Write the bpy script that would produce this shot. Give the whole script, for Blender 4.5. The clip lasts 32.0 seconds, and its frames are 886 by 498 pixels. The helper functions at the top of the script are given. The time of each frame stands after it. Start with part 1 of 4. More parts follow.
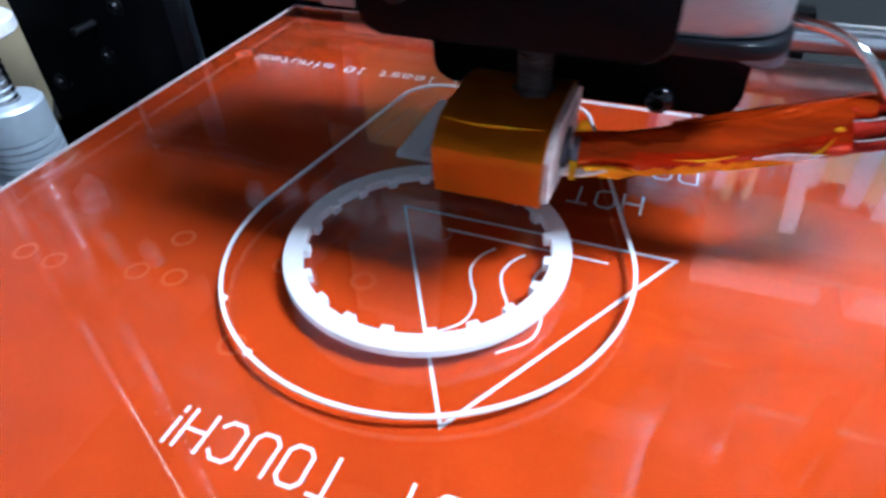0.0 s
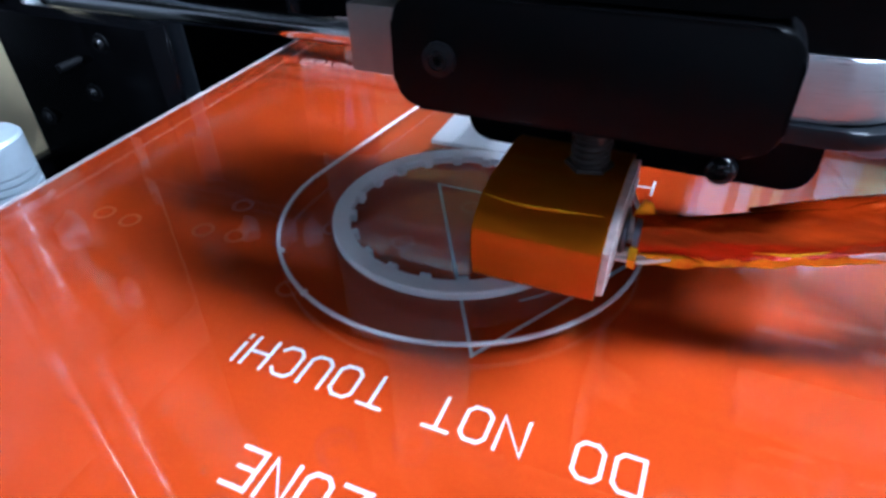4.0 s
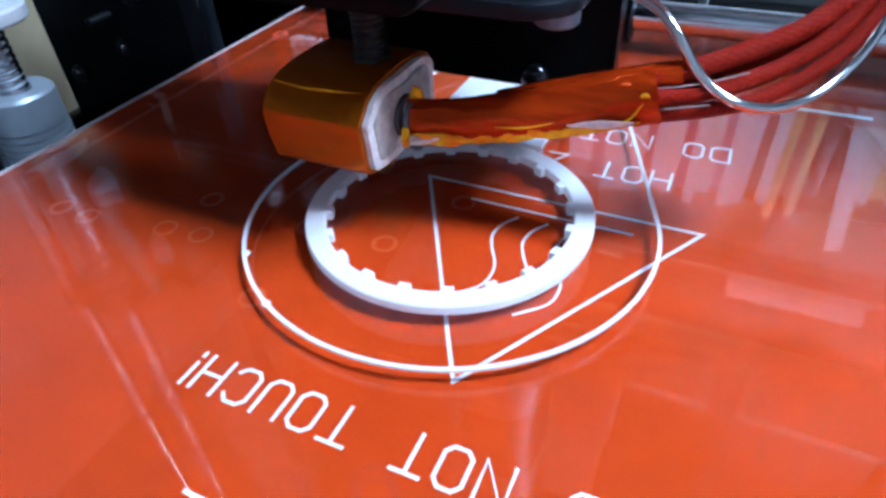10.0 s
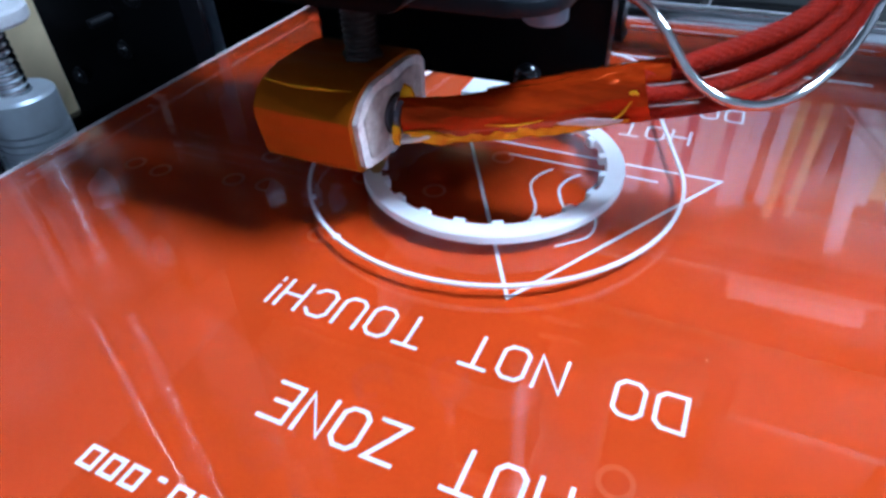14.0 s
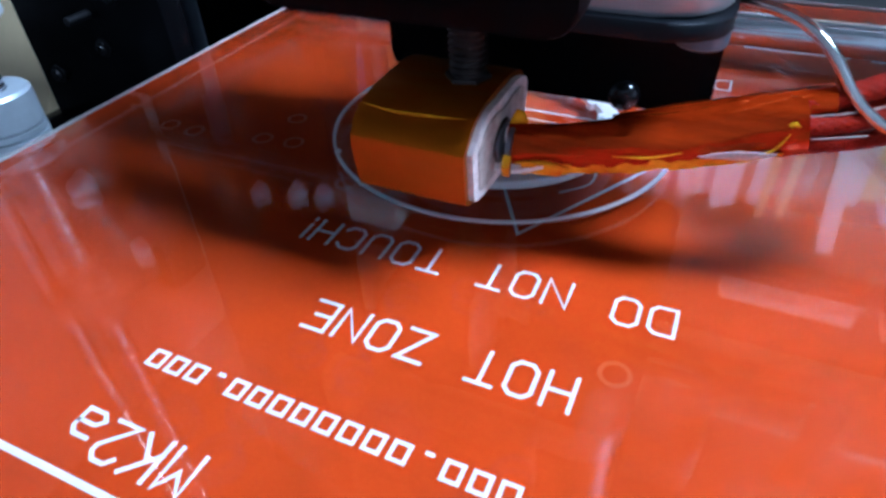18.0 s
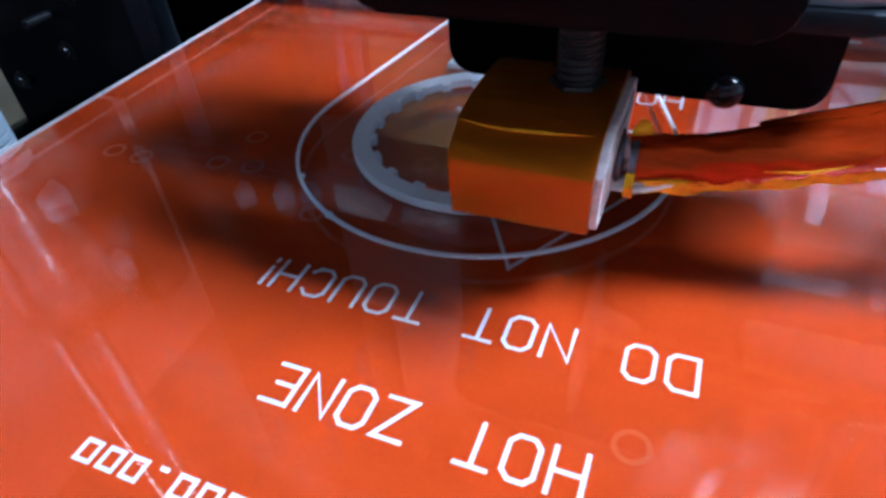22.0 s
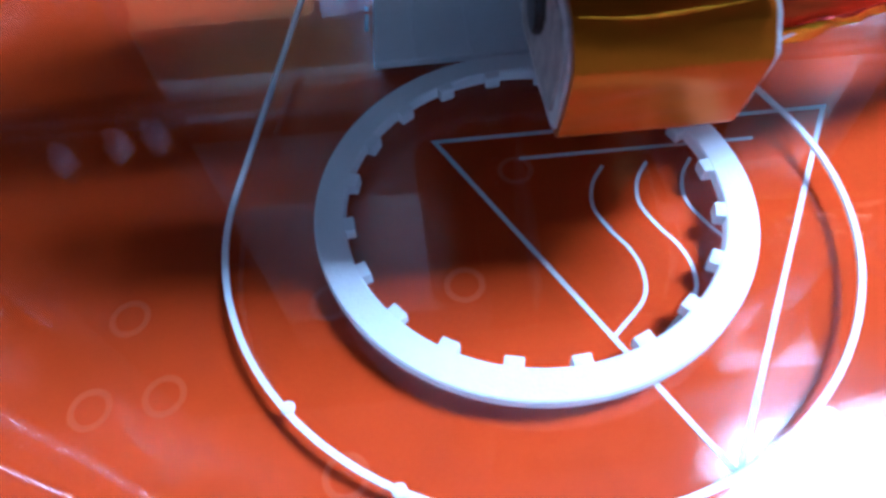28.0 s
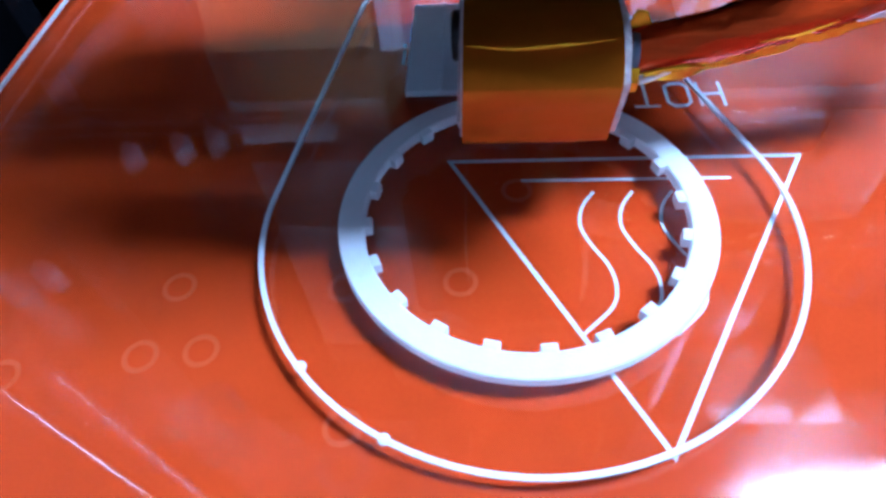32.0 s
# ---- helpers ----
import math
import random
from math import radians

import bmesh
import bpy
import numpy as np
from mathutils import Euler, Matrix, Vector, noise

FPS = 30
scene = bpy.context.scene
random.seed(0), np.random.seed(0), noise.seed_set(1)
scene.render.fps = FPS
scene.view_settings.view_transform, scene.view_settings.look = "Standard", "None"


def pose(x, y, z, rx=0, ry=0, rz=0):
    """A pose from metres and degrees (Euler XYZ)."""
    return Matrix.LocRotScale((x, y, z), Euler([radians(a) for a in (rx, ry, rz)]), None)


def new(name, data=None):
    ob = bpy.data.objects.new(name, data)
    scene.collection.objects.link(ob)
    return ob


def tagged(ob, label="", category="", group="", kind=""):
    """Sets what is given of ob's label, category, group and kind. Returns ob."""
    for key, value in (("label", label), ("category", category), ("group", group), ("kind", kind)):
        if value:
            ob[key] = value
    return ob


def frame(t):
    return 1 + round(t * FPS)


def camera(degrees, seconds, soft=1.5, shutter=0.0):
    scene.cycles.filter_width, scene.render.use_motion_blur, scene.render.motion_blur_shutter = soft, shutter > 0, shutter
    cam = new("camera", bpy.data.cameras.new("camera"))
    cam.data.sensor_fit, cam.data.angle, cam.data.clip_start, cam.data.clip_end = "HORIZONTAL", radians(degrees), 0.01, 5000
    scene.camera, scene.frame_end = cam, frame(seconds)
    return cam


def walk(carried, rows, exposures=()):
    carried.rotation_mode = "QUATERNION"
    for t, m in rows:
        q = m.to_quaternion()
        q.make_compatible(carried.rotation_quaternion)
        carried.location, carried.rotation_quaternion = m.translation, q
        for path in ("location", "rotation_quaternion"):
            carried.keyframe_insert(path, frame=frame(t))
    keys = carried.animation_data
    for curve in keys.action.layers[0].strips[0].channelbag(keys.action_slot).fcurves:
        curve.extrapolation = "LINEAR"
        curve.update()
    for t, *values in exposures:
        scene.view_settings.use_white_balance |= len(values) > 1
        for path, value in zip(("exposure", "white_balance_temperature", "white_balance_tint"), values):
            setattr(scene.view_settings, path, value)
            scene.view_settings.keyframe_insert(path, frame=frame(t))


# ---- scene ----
# All lengths in metres. x runs along the print head's rods, y along the bed's slide (away from the viewer),
# z is up; the origin lies on the glass, where the bed's centre rests at 13 s.
WALK = [
    (0, 0.01926, -0.10253, 0.07060, 50.14, 1.68, 20.92), (0.5, 0.02005, -0.10043, 0.07138, 49.94, 1.43, 21.21),
    (1, 0.01975, -0.09681, 0.06849, 50.64, 1.35, 21.20), (1.5, 0.01862, -0.09416, 0.07002, 51.42, 1.20, 21.98),
    (2, 0.01909, -0.08982, 0.07076, 51.13, 1.33, 22.40), (2.5, 0.01866, -0.08886, 0.07061, 51.96, 0.40, 22.71),
    (4.5, 0.02419, -0.09044, 0.06923, 52.88, 1.50, 23.09), (5, 0.02441, -0.09237, 0.06715, 51.84, 1.47, 23.63),
    (5.5, 0.02493, -0.09217, 0.06697, 50.84, 1.50, 24.07), (6, 0.02437, -0.09361, 0.06566, 50.38, 1.36, 24.44),
    (6.5, 0.02309, -0.09186, 0.06659, 49.47, 1.73, 24.45), (7, 0.02311, -0.09101, 0.06679, 49.80, 1.86, 24.59),
    (7.5, 0.02325, -0.09153, 0.06616, 49.97, 1.88, 24.63), (8, 0.02300, -0.09370, 0.06615, 50.25, 1.71, 24.50),
    (8.5, 0.02312, -0.09365, 0.06545, 50.46, 1.75, 24.61), (9, 0.02310, -0.09324, 0.06527, 50.40, 1.79, 24.66),
    (9.5, 0.02239, -0.09376, 0.06541, 50.43, 2.08, 24.58), (10, 0.02273, -0.09446, 0.06483, 50.86, 2.13, 24.53),
    (10.5, 0.02152, -0.09528, 0.06452, 50.88, 1.95, 24.61), (11, 0.02106, -0.09453, 0.06444, 50.66, 2.19, 24.77),
    (11.5, 0.02062, -0.09506, 0.06460, 50.74, 2.17, 24.76), (12, 0.02032, -0.09595, 0.06363, 51.15, 1.94, 24.62),
    (12.5, 0.02154, -0.09550, 0.06437, 51.33, 1.93, 24.52), (13, 0.02100, -0.09526, 0.06436, 51.14, 1.87, 24.61),
    (13.5, 0.02057, -0.09568, 0.06320, 51.48, 1.89, 24.37), (14, 0.02142, -0.09434, 0.06435, 51.02, 2.16, 24.42),
    (14.5, 0.02125, -0.09487, 0.06349, 51.46, 1.95, 24.11), (16.5, 0.02263, -0.09257, 0.06398, 51.16, 1.79, 24.25),
    (17, 0.02401, -0.08989, 0.06497, 50.31, 2.16, 24.46), (17.5, 0.02440, -0.09213, 0.06382, 51.14, 1.55, 24.18),
    (18, 0.02419, -0.09120, 0.06390, 50.91, 1.79, 24.12), (18.5, 0.02164, -0.09214, 0.06365, 50.94, 1.69, 24.14),
    (19, 0.02263, -0.09175, 0.06366, 51.46, 1.45, 24.09), (19.5, 0.02423, -0.09036, 0.06346, 51.47, 1.70, 24.27),
    (20, 0.02465, -0.09017, 0.06433, 51.39, 1.71, 23.93), (20.5, 0.02532, -0.08916, 0.06379, 51.63, 1.56, 23.94),
    (21, 0.02528, -0.08669, 0.06453, 50.92, 1.89, 23.91), (21.5, 0.02400, -0.08569, 0.06350, 51.00, 2.00, 23.51),
    (22, 0.01914, -0.08383, 0.06131, 49.56, 3.26, 21.70), (22.5, 0.01140, -0.08520, 0.05793, 47.74, 2.09, 17.25),
    (23, 0.00473, -0.08796, 0.05733, 47.21, 2.29, 12.67), (23.5, -0.00130, -0.08547, 0.05805, 46.33, 4.28, 10.20),
    (24, -0.01145, -0.08502, 0.05750, 48.09, 3.55, 5.25), (24.5, -0.01704, -0.08016, 0.05433, 47.31, 4.11, 2.73),
    (25, -0.01967, -0.07380, 0.05286, 45.65, 5.23, -0.16), (25.5, -0.02000, -0.06949, 0.04906, 46.43, 4.77, -1.49),
    (27.5, -0.02459, -0.06530, 0.05630, 36.60, 3.38, -4.54), (28, -0.02563, -0.06704, 0.05775, 34.67, 3.26, -4.06),
    (28.2, -0.02502, -0.06915, 0.05620, 37.15, 4.31, -4.21), (28.7, -0.02521, -0.06849, 0.05930, 34.51, 3.66, -3.72),
    (29, -0.02382, -0.07083, 0.06028, 37.80, 5.06, -3.47), (29.6, -0.02372, -0.07639, 0.06535, 39.41, 4.00, -1.21),
    (30, -0.02310, -0.07888, 0.06520, 39.19, 3.67, 0.51), (30.5, -0.02209, -0.07903, 0.06697, 38.67, 4.04, 0.87),
    (31, -0.02116, -0.08020, 0.06587, 38.40, 3.78, 0.98), (31.5, -0.01993, -0.08237, 0.06480, 38.59, 3.20, 1.70),
    (32, -0.02081, -0.08113, 0.06459, 38.27, 3.39, 1.87),
]

cam = camera(70.87, 32.0, soft=3.0, shutter=0.4)
walk(cam, [(r[0], pose(*r[1:])) for r in WALK], exposures=[
    (0.0, -0.35, 5050, 6), (2.0, -0.55, 5250, 6), (4.5, -0.15, 4800, 6), (6.0, -0.3, 4680, 6), (9.0, -0.52, 4670, 6), (13.0, -0.55, 4740, 6), (19.0, -0.55, 4640, 6), (22.0, -0.42, 4650, 6),
    (24.5, -0.47, 4080, 6), (28.0, -0.32, 4080, 6), (32.0, -0.35, 4080, 6)])

# ---- light ----
world = bpy.data.worlds.new("world")
scene.world = world
world.use_nodes = True
world.node_tree.nodes["Background"].inputs[0].default_value = (0.5, 0.6, 0.8, 1)
world.node_tree.nodes["Background"].inputs[1].default_value = 0.03

LAMP = (0.80, 0.05, 1.40)
LAMP_POWER = 215.0
SPOT = (0.72, 0.31, 1.38)
SPOT_POWER = 30.0


# ---- materials ----
def material(name, base, rough=0.5, metal=0.0, spec=0.5, coat=0.0, coat_rough=0.05, vary=0.0, scale=400.0, bump=0.0,
             bump_scale=None, stretch=(1, 1, 1), second=None, rough_vary=0.0, tint=None):
    """Principled surface with colour mottling at two scales, roughness wear and fine relief."""
    m = bpy.data.materials.new(name)
    m.use_nodes = True
    nt = m.node_tree
    b = nt.nodes["Principled BSDF"]
    b.inputs["Base Color"].default_value = (*base, 1)
    b.inputs["Roughness"].default_value = rough
    b.inputs["Metallic"].default_value = metal
    b.inputs["Specular IOR Level"].default_value = spec
    b.inputs["Coat Weight"].default_value = coat
    b.inputs["Coat Roughness"].default_value = coat_rough
    if tint:
        b.inputs["Specular Tint"].default_value = (*tint, 1)
    if vary or bump or rough_vary:
        tc = nt.nodes.new("ShaderNodeTexCoord")
        mp = nt.nodes.new("ShaderNodeMapping")
        mp.inputs["Scale"].default_value = stretch
        nt.links.new(tc.outputs["Object"], mp.inputs["Vector"])
        big = nt.nodes.new("ShaderNodeTexNoise")
        big.inputs["Scale"].default_value = scale
        big.inputs["Detail"].default_value = 6
        big.inputs["Roughness"].default_value = 0.65
        nt.links.new(mp.outputs["Vector"], big.inputs["Vector"])
        if vary:
            ramp = nt.nodes.new("ShaderNodeMapRange")
            ramp.inputs["From Min"].default_value, ramp.inputs["From Max"].default_value = 0.3, 0.7
            nt.links.new(big.outputs["Fac"], ramp.inputs["Value"])
            mix = nt.nodes.new("ShaderNodeMix")
            mix.data_type = "RGBA"
            other = second or tuple(max(0.0, v * (1 - vary)) for v in base)
            mix.inputs["A"].default_value = (*other, 1)
            mix.inputs["B"].default_value = (*base, 1)
            nt.links.new(ramp.outputs["Result"], mix.inputs["Factor"])
            nt.links.new(mix.outputs["Result"], b.inputs["Base Color"])
        if rough_vary:
            rr = nt.nodes.new("ShaderNodeMapRange")
            rr.inputs["From Min"].default_value, rr.inputs["From Max"].default_value = 0.3, 0.7
            rr.inputs["To Min"].default_value, rr.inputs["To Max"].default_value = max(0.0, rough - rough_vary), rough + rough_vary
            nt.links.new(big.outputs["Fac"], rr.inputs["Value"])
            nt.links.new(rr.outputs["Result"], b.inputs["Roughness"])
        if bump:
            fine = nt.nodes.new("ShaderNodeTexNoise")
            fine.inputs["Scale"].default_value = bump_scale or scale * 4
            fine.inputs["Detail"].default_value = 4
            nt.links.new(mp.outputs["Vector"], fine.inputs["Vector"])
            bp = nt.nodes.new("ShaderNodeBump")
            bp.inputs["Strength"].default_value = bump
            bp.inputs["Distance"].default_value = 0.0004
            nt.links.new(fine.outputs["Fac"], bp.inputs["Height"])
            nt.links.new(bp.outputs["Normal"], b.inputs["Normal"])
    return m


def emitter(name, colour, strength):
    m = bpy.data.materials.new(name)
    m.use_nodes = True
    b = m.node_tree.nodes["Principled BSDF"]
    b.inputs["Base Color"].default_value = (0.8, 0.8, 0.8, 1)
    b.inputs["Emission Color"].default_value = (*colour, 1)
    b.inputs["Emission Strength"].default_value = strength
    return m


def glass_sheet(name):
    """Clear float glass: it lets light straight through and mirrors by Fresnel, with faint smears in the gloss."""
    m = bpy.data.materials.new(name)
    m.use_nodes = True
    nt = m.node_tree
    nt.nodes.clear()
    out = nt.nodes.new("ShaderNodeOutputMaterial")
    mix = nt.nodes.new("ShaderNodeMixShader")
    clear = nt.nodes.new("ShaderNodeBsdfTransparent")
    clear.inputs["Color"].default_value = (0.97, 0.985, 0.98, 1)
    gloss = nt.nodes.new("ShaderNodeBsdfGlossy")
    facing = nt.nodes.new("ShaderNodeLayerWeight")
    facing.inputs["Blend"].default_value = 0.5
    power = nt.nodes.new("ShaderNodeMath")
    power.operation = "POWER"
    power.inputs[1].default_value = 4.4
    nt.links.new(facing.outputs["Facing"], power.inputs[0])
    fres = nt.nodes.new("ShaderNodeMapRange")
    fres.inputs["To Min"].default_value, fres.inputs["To Max"].default_value = 0.038, 1.0
    nt.links.new(power.outputs[0], fres.inputs["Value"])
    tc = nt.nodes.new("ShaderNodeTexCoord")
    no = nt.nodes.new("ShaderNodeTexNoise")
    no.inputs["Scale"].default_value = 45
    no.inputs["Detail"].default_value = 7
    nt.links.new(tc.outputs["Object"], no.inputs["Vector"])
    rr = nt.nodes.new("ShaderNodeMapRange")
    rr.inputs["From Min"].default_value, rr.inputs["From Max"].default_value = 0.42, 0.72
    rr.inputs["To Min"].default_value, rr.inputs["To Max"].default_value = 0.006, 0.03
    nt.links.new(no.outputs["Fac"], rr.inputs["Value"])
    nt.links.new(rr.outputs["Result"], gloss.inputs["Roughness"])
    nt.links.new(fres.outputs["Result"], mix.inputs["Fac"])
    nt.links.new(clear.outputs[0], mix.inputs[1])
    # a faint greasy film widens the mirror image a little
    haze = nt.nodes.new("ShaderNodeBsdfGlossy")
    haze.inputs["Roughness"].default_value = 0.25
    both = nt.nodes.new("ShaderNodeMixShader")
    both.inputs["Fac"].default_value = 0.045
    nt.links.new(gloss.outputs[0], both.inputs[1])
    nt.links.new(haze.outputs[0], both.inputs[2])
    nt.links.new(both.outputs[0], mix.inputs[2])
    # dried drops: thin pale rims, only here and there
    vo = nt.nodes.new("ShaderNodeTexVoronoi")
    vo.voronoi_dimensions = "2D"
    vo.inputs["Scale"].default_value = 120
    warp = nt.nodes.new("ShaderNodeMixRGB")
    warp.inputs[0].default_value = 0.0035
    nt.links.new(tc.outputs["Object"], warp.inputs[1])
    nt.links.new(no.outputs["Color"], warp.inputs[2])
    nt.links.new(warp.outputs[0], vo.inputs["Vector"])
    rim = nt.nodes.new("ShaderNodeValToRGB")
    rim.color_ramp.elements[0].position, rim.color_ramp.elements[0].color = 0.20, (0, 0, 0, 1)
    rim.color_ramp.elements[1].position, rim.color_ramp.elements[1].color = 0.36, (0, 0, 0, 1)
    e = rim.color_ramp.elements.new(0.30)
    e.color = (1, 1, 1, 1)
    nt.links.new(vo.outputs["Distance"], rim.inputs[0])
    some = nt.nodes.new("ShaderNodeSeparateColor")
    nt.links.new(vo.outputs["Color"], some.inputs[0])
    few = nt.nodes.new("ShaderNodeMath")
    few.operation = "GREATER_THAN"
    few.inputs[1].default_value = 0.86
    nt.links.new(some.outputs[0], few.inputs[0])
    soil = nt.nodes.new("ShaderNodeMath")
    soil.operation = "MULTIPLY"
    nt.links.new(rim.outputs[0], soil.inputs[0])
    nt.links.new(few.outputs[0], soil.inputs[1])
    film = nt.nodes.new("ShaderNodeMapRange")
    film.inputs["From Min"].default_value, film.inputs["From Max"].default_value = 0.55, 0.75
    film.inputs["To Min"].default_value, film.inputs["To Max"].default_value = 0.0, 0.006
    nt.links.new(no.outputs["Fac"], film.inputs["Value"])
    total = nt.nodes.new("ShaderNodeMath")
    total.operation = "MULTIPLY_ADD"
    total.inputs[1].default_value = 0.007
    nt.links.new(soil.outputs[0], total.inputs[0])
    nt.links.new(film.outputs["Result"], total.inputs[2])
    dust = nt.nodes.new("ShaderNodeBsdfDiffuse")
    dust.inputs["Color"].default_value = (0.8, 0.8, 0.8, 1)
    mix2 = nt.nodes.new("ShaderNodeMixShader")
    nt.links.new(total.outputs[0], mix2.inputs["Fac"])
    nt.links.new(mix.outputs[0], mix2.inputs[1])
    nt.links.new(dust.outputs[0], mix2.inputs[2])
    nt.links.new(mix2.outputs[0], out.inputs["Surface"])
    return m


def braid(name, base, scale):
    """Woven sleeve: a fine diagonal lattice in the relief and colour."""
    m = material(name, base, rough=0.4, spec=0.12)
    nt = m.node_tree
    b = nt.nodes["Principled BSDF"]
    tc = nt.nodes.new("ShaderNodeTexCoord")
    w = []
    for tilt in (38, -38):
        mp = nt.nodes.new("ShaderNodeMapping")
        mp.inputs["Rotation"].default_value = (0, 0, radians(tilt))
        wave = nt.nodes.new("ShaderNodeTexWave")
        wave.inputs["Scale"].default_value = scale
        nt.links.new(tc.outputs["Object"], mp.inputs["Vector"])
        nt.links.new(mp.outputs["Vector"], wave.inputs["Vector"])
        w.append(wave)
    mx = nt.nodes.new("ShaderNodeMath")
    mx.operation = "MULTIPLY"
    nt.links.new(w[0].outputs["Fac"], mx.inputs[0])
    nt.links.new(w[1].outputs["Fac"], mx.inputs[1])
    mix = nt.nodes.new("ShaderNodeMix")
    mix.data_type = "RGBA"
    mix.inputs["A"].default_value = (*[v * 0.55 for v in base], 1)
    mix.inputs["B"].default_value = (*[min(1, v * 1.3) for v in base], 1)
    nt.links.new(mx.outputs[0], mix.inputs["Factor"])
    nt.links.new(mix.outputs["Result"], b.inputs["Base Color"])
    bp = nt.nodes.new("ShaderNodeBump")
    bp.inputs["Strength"].default_value = 0.7
    bp.inputs["Distance"].default_value = 0.0002
    nt.links.new(mx.outputs[0], bp.inputs["Height"])
    nt.links.new(bp.outputs["Normal"], b.inputs["Normal"])
    return m


RED_MASK = material("red_solder_mask", (0.48, 0.045, 0.004), rough=0.04, spec=0.42, vary=0.18, scale=60, bump=0.05, bump_scale=3000)
PAD_MASK = material("red_mask_over_copper", (0.48, 0.057, 0.010), rough=0.3, spec=0.4, vary=0.15, scale=400)
SILK = material("white_silkscreen", (0.74, 0.72, 0.75), rough=0.6, vary=0.15, scale=2500)
GLASS = glass_sheet("clear_glass")
GROUND_EDGE = material("ground_glass_edge", (0.50, 0.48, 0.48), rough=0.4, vary=0.3, scale=300)
WHITE_PRINT = material("white_print_plastic", (0.88, 0.88, 0.90), rough=0.42, vary=0.06, scale=900, bump=0.25, bump_scale=2600,
                       stretch=(1, 1, 6))
# the thin white plastic lets some light through
_nt = WHITE_PRINT.node_tree
_through = _nt.nodes.new("ShaderNodeBsdfTranslucent")
_through.inputs["Color"].default_value = (0.94, 0.94, 0.96, 1)
_blend = _nt.nodes.new("ShaderNodeMixShader")
_blend.inputs["Fac"].default_value = 0.32
_nt.links.new(_nt.nodes["Principled BSDF"].outputs[0], _blend.inputs[1])
_nt.links.new(_through.outputs[0], _blend.inputs[2])
_nt.links.new(_blend.outputs[0], _nt.nodes["Material Output"].inputs["Surface"])
KAPTON = material("amber_tape_over_metal", (0.43, 0.110, 0.0003), rough=0.30, metal=0.55, spec=0.35, tint=(1.0, 0.4, 0.02),
                  vary=0.15, scale=60, second=(0.35, 0.082, 0.0003))
KAPTON_SLEEVE = material("orange_tape_sleeve", (0.60, 0.050, 0.0003), rough=0.10, metal=0.5, spec=0.6, tint=(1.0, 0.5, 0.15), vary=0.6, scale=110,
                         bump=0.4, bump_scale=150, stretch=(0.2, 2.8, 2.8), second=(0.19, 0.011, 0.0003))
# yellow of the loose tape folds, also of the painted glints on the wrap
KAPTON_FOLD_GLINT = material("yellow_tape_fold_glint", (0.90, 0.52, 0.003), rough=0.15, metal=0.4, spec=0.3, tint=(1.0, 0.6, 0.05), vary=0.5, scale=300, second=(0.55, 0.15, 0.002))
BLOCK_FACE = material("sooty_fibre", (0.50, 0.42, 0.38), rough=0.8, metal=0.0, vary=0.5, scale=500)
FIBRE = material("white_ceramic_fibre", (0.74, 0.66, 0.63), rough=0.95, vary=0.35, scale=700, bump=0.7, bump_scale=2500)
BLACK_PLASTIC = material("black_plastic", (0.0025, 0.0025, 0.003), rough=0.4, spec=0.05, vary=0.3, scale=200, bump=0.08, bump_scale=2500)
BLACK_ACRYLIC = material("black_acrylic", (0.002, 0.002, 0.0025), rough=0.2, spec=0.03, vary=0.2, scale=60)
BRACKET = material("black_anodised_plate", (0.005, 0.006, 0.008), rough=0.32, spec=0.2, vary=0.2, scale=200)
BLACK_STEEL = material("black_oxide_steel", (0.015, 0.015, 0.017), rough=0.3, metal=0.6, vary=0.2, scale=500)
ALUMINIUM = material("brushed_aluminium", (0.46, 0.46, 0.47), rough=0.34, metal=0.7, vary=0.15, scale=300, stretch=(1, 1, 14),
                     rough_vary=0.08)
COUPLING = material("anodised_coupling_aluminium", (0.56, 0.62, 0.68), rough=0.42, metal=0.5, vary=0.12, scale=200)
STEEL = material("bright_steel", (0.70, 0.72, 0.75), rough=0.16, metal=1.0, vary=0.1, scale=120, rough_vary=0.05)
CAP_STEEL = material("bright_plated_nut", (0.86, 0.86, 0.88), rough=0.28, metal=0.2, vary=0.12, scale=500)
DARK_STEEL = material("dull_blue_steel", (0.16, 0.18, 0.22), rough=0.4, metal=0.8, vary=0.15, scale=120)
SCREW_STEEL = material("dark_rolled_steel", (0.72, 0.72, 0.74), rough=0.26, metal=1.0, vary=0.3, scale=400)
CHROME = material("hardened_chrome_rod", (0.82, 0.84, 0.86), rough=0.18, metal=1.0, vary=0.08, scale=80)
BLACK_GLOSS = material("glossy_black_oxide", (0.004, 0.004, 0.005), rough=0.12, spec=0.5)
ZINC = material("zinc_plated_steel", (0.84, 0.84, 0.86), rough=0.35, metal=0.25, vary=0.15, scale=600)
BRASS = material("brass", (0.62, 0.42, 0.14), rough=0.3, metal=1.0, vary=0.2, scale=400)
THROAT = material("stained_steel_thread", (0.07, 0.06, 0.055), rough=0.38, metal=1.0, vary=0.4, scale=900)
RED_BRAID = braid("red_braided_sleeve", (0.33, 0.012, 0.002), 1400)
SILVER_WIRE = material("silver_grey_cable", (0.72, 0.72, 0.70), rough=0.14, metal=1.0, coat=0.3, vary=0.2, scale=500)
GREY_WIRE = material("grey_wire_insulation", (0.32, 0.22, 0.20), rough=0.5)
PALE_WIRE = material("pale_wire_insulation", (0.7, 0.68, 0.66), rough=0.45)
BEIGE = material("beige_board", (0.68, 0.55, 0.33), rough=0.7, vary=0.12, scale=40, bump=0.1)
GREY_CAST = material("grey_cast_metal", (0.27, 0.24, 0.22), rough=0.5, metal=0.5, vary=0.2, scale=200)
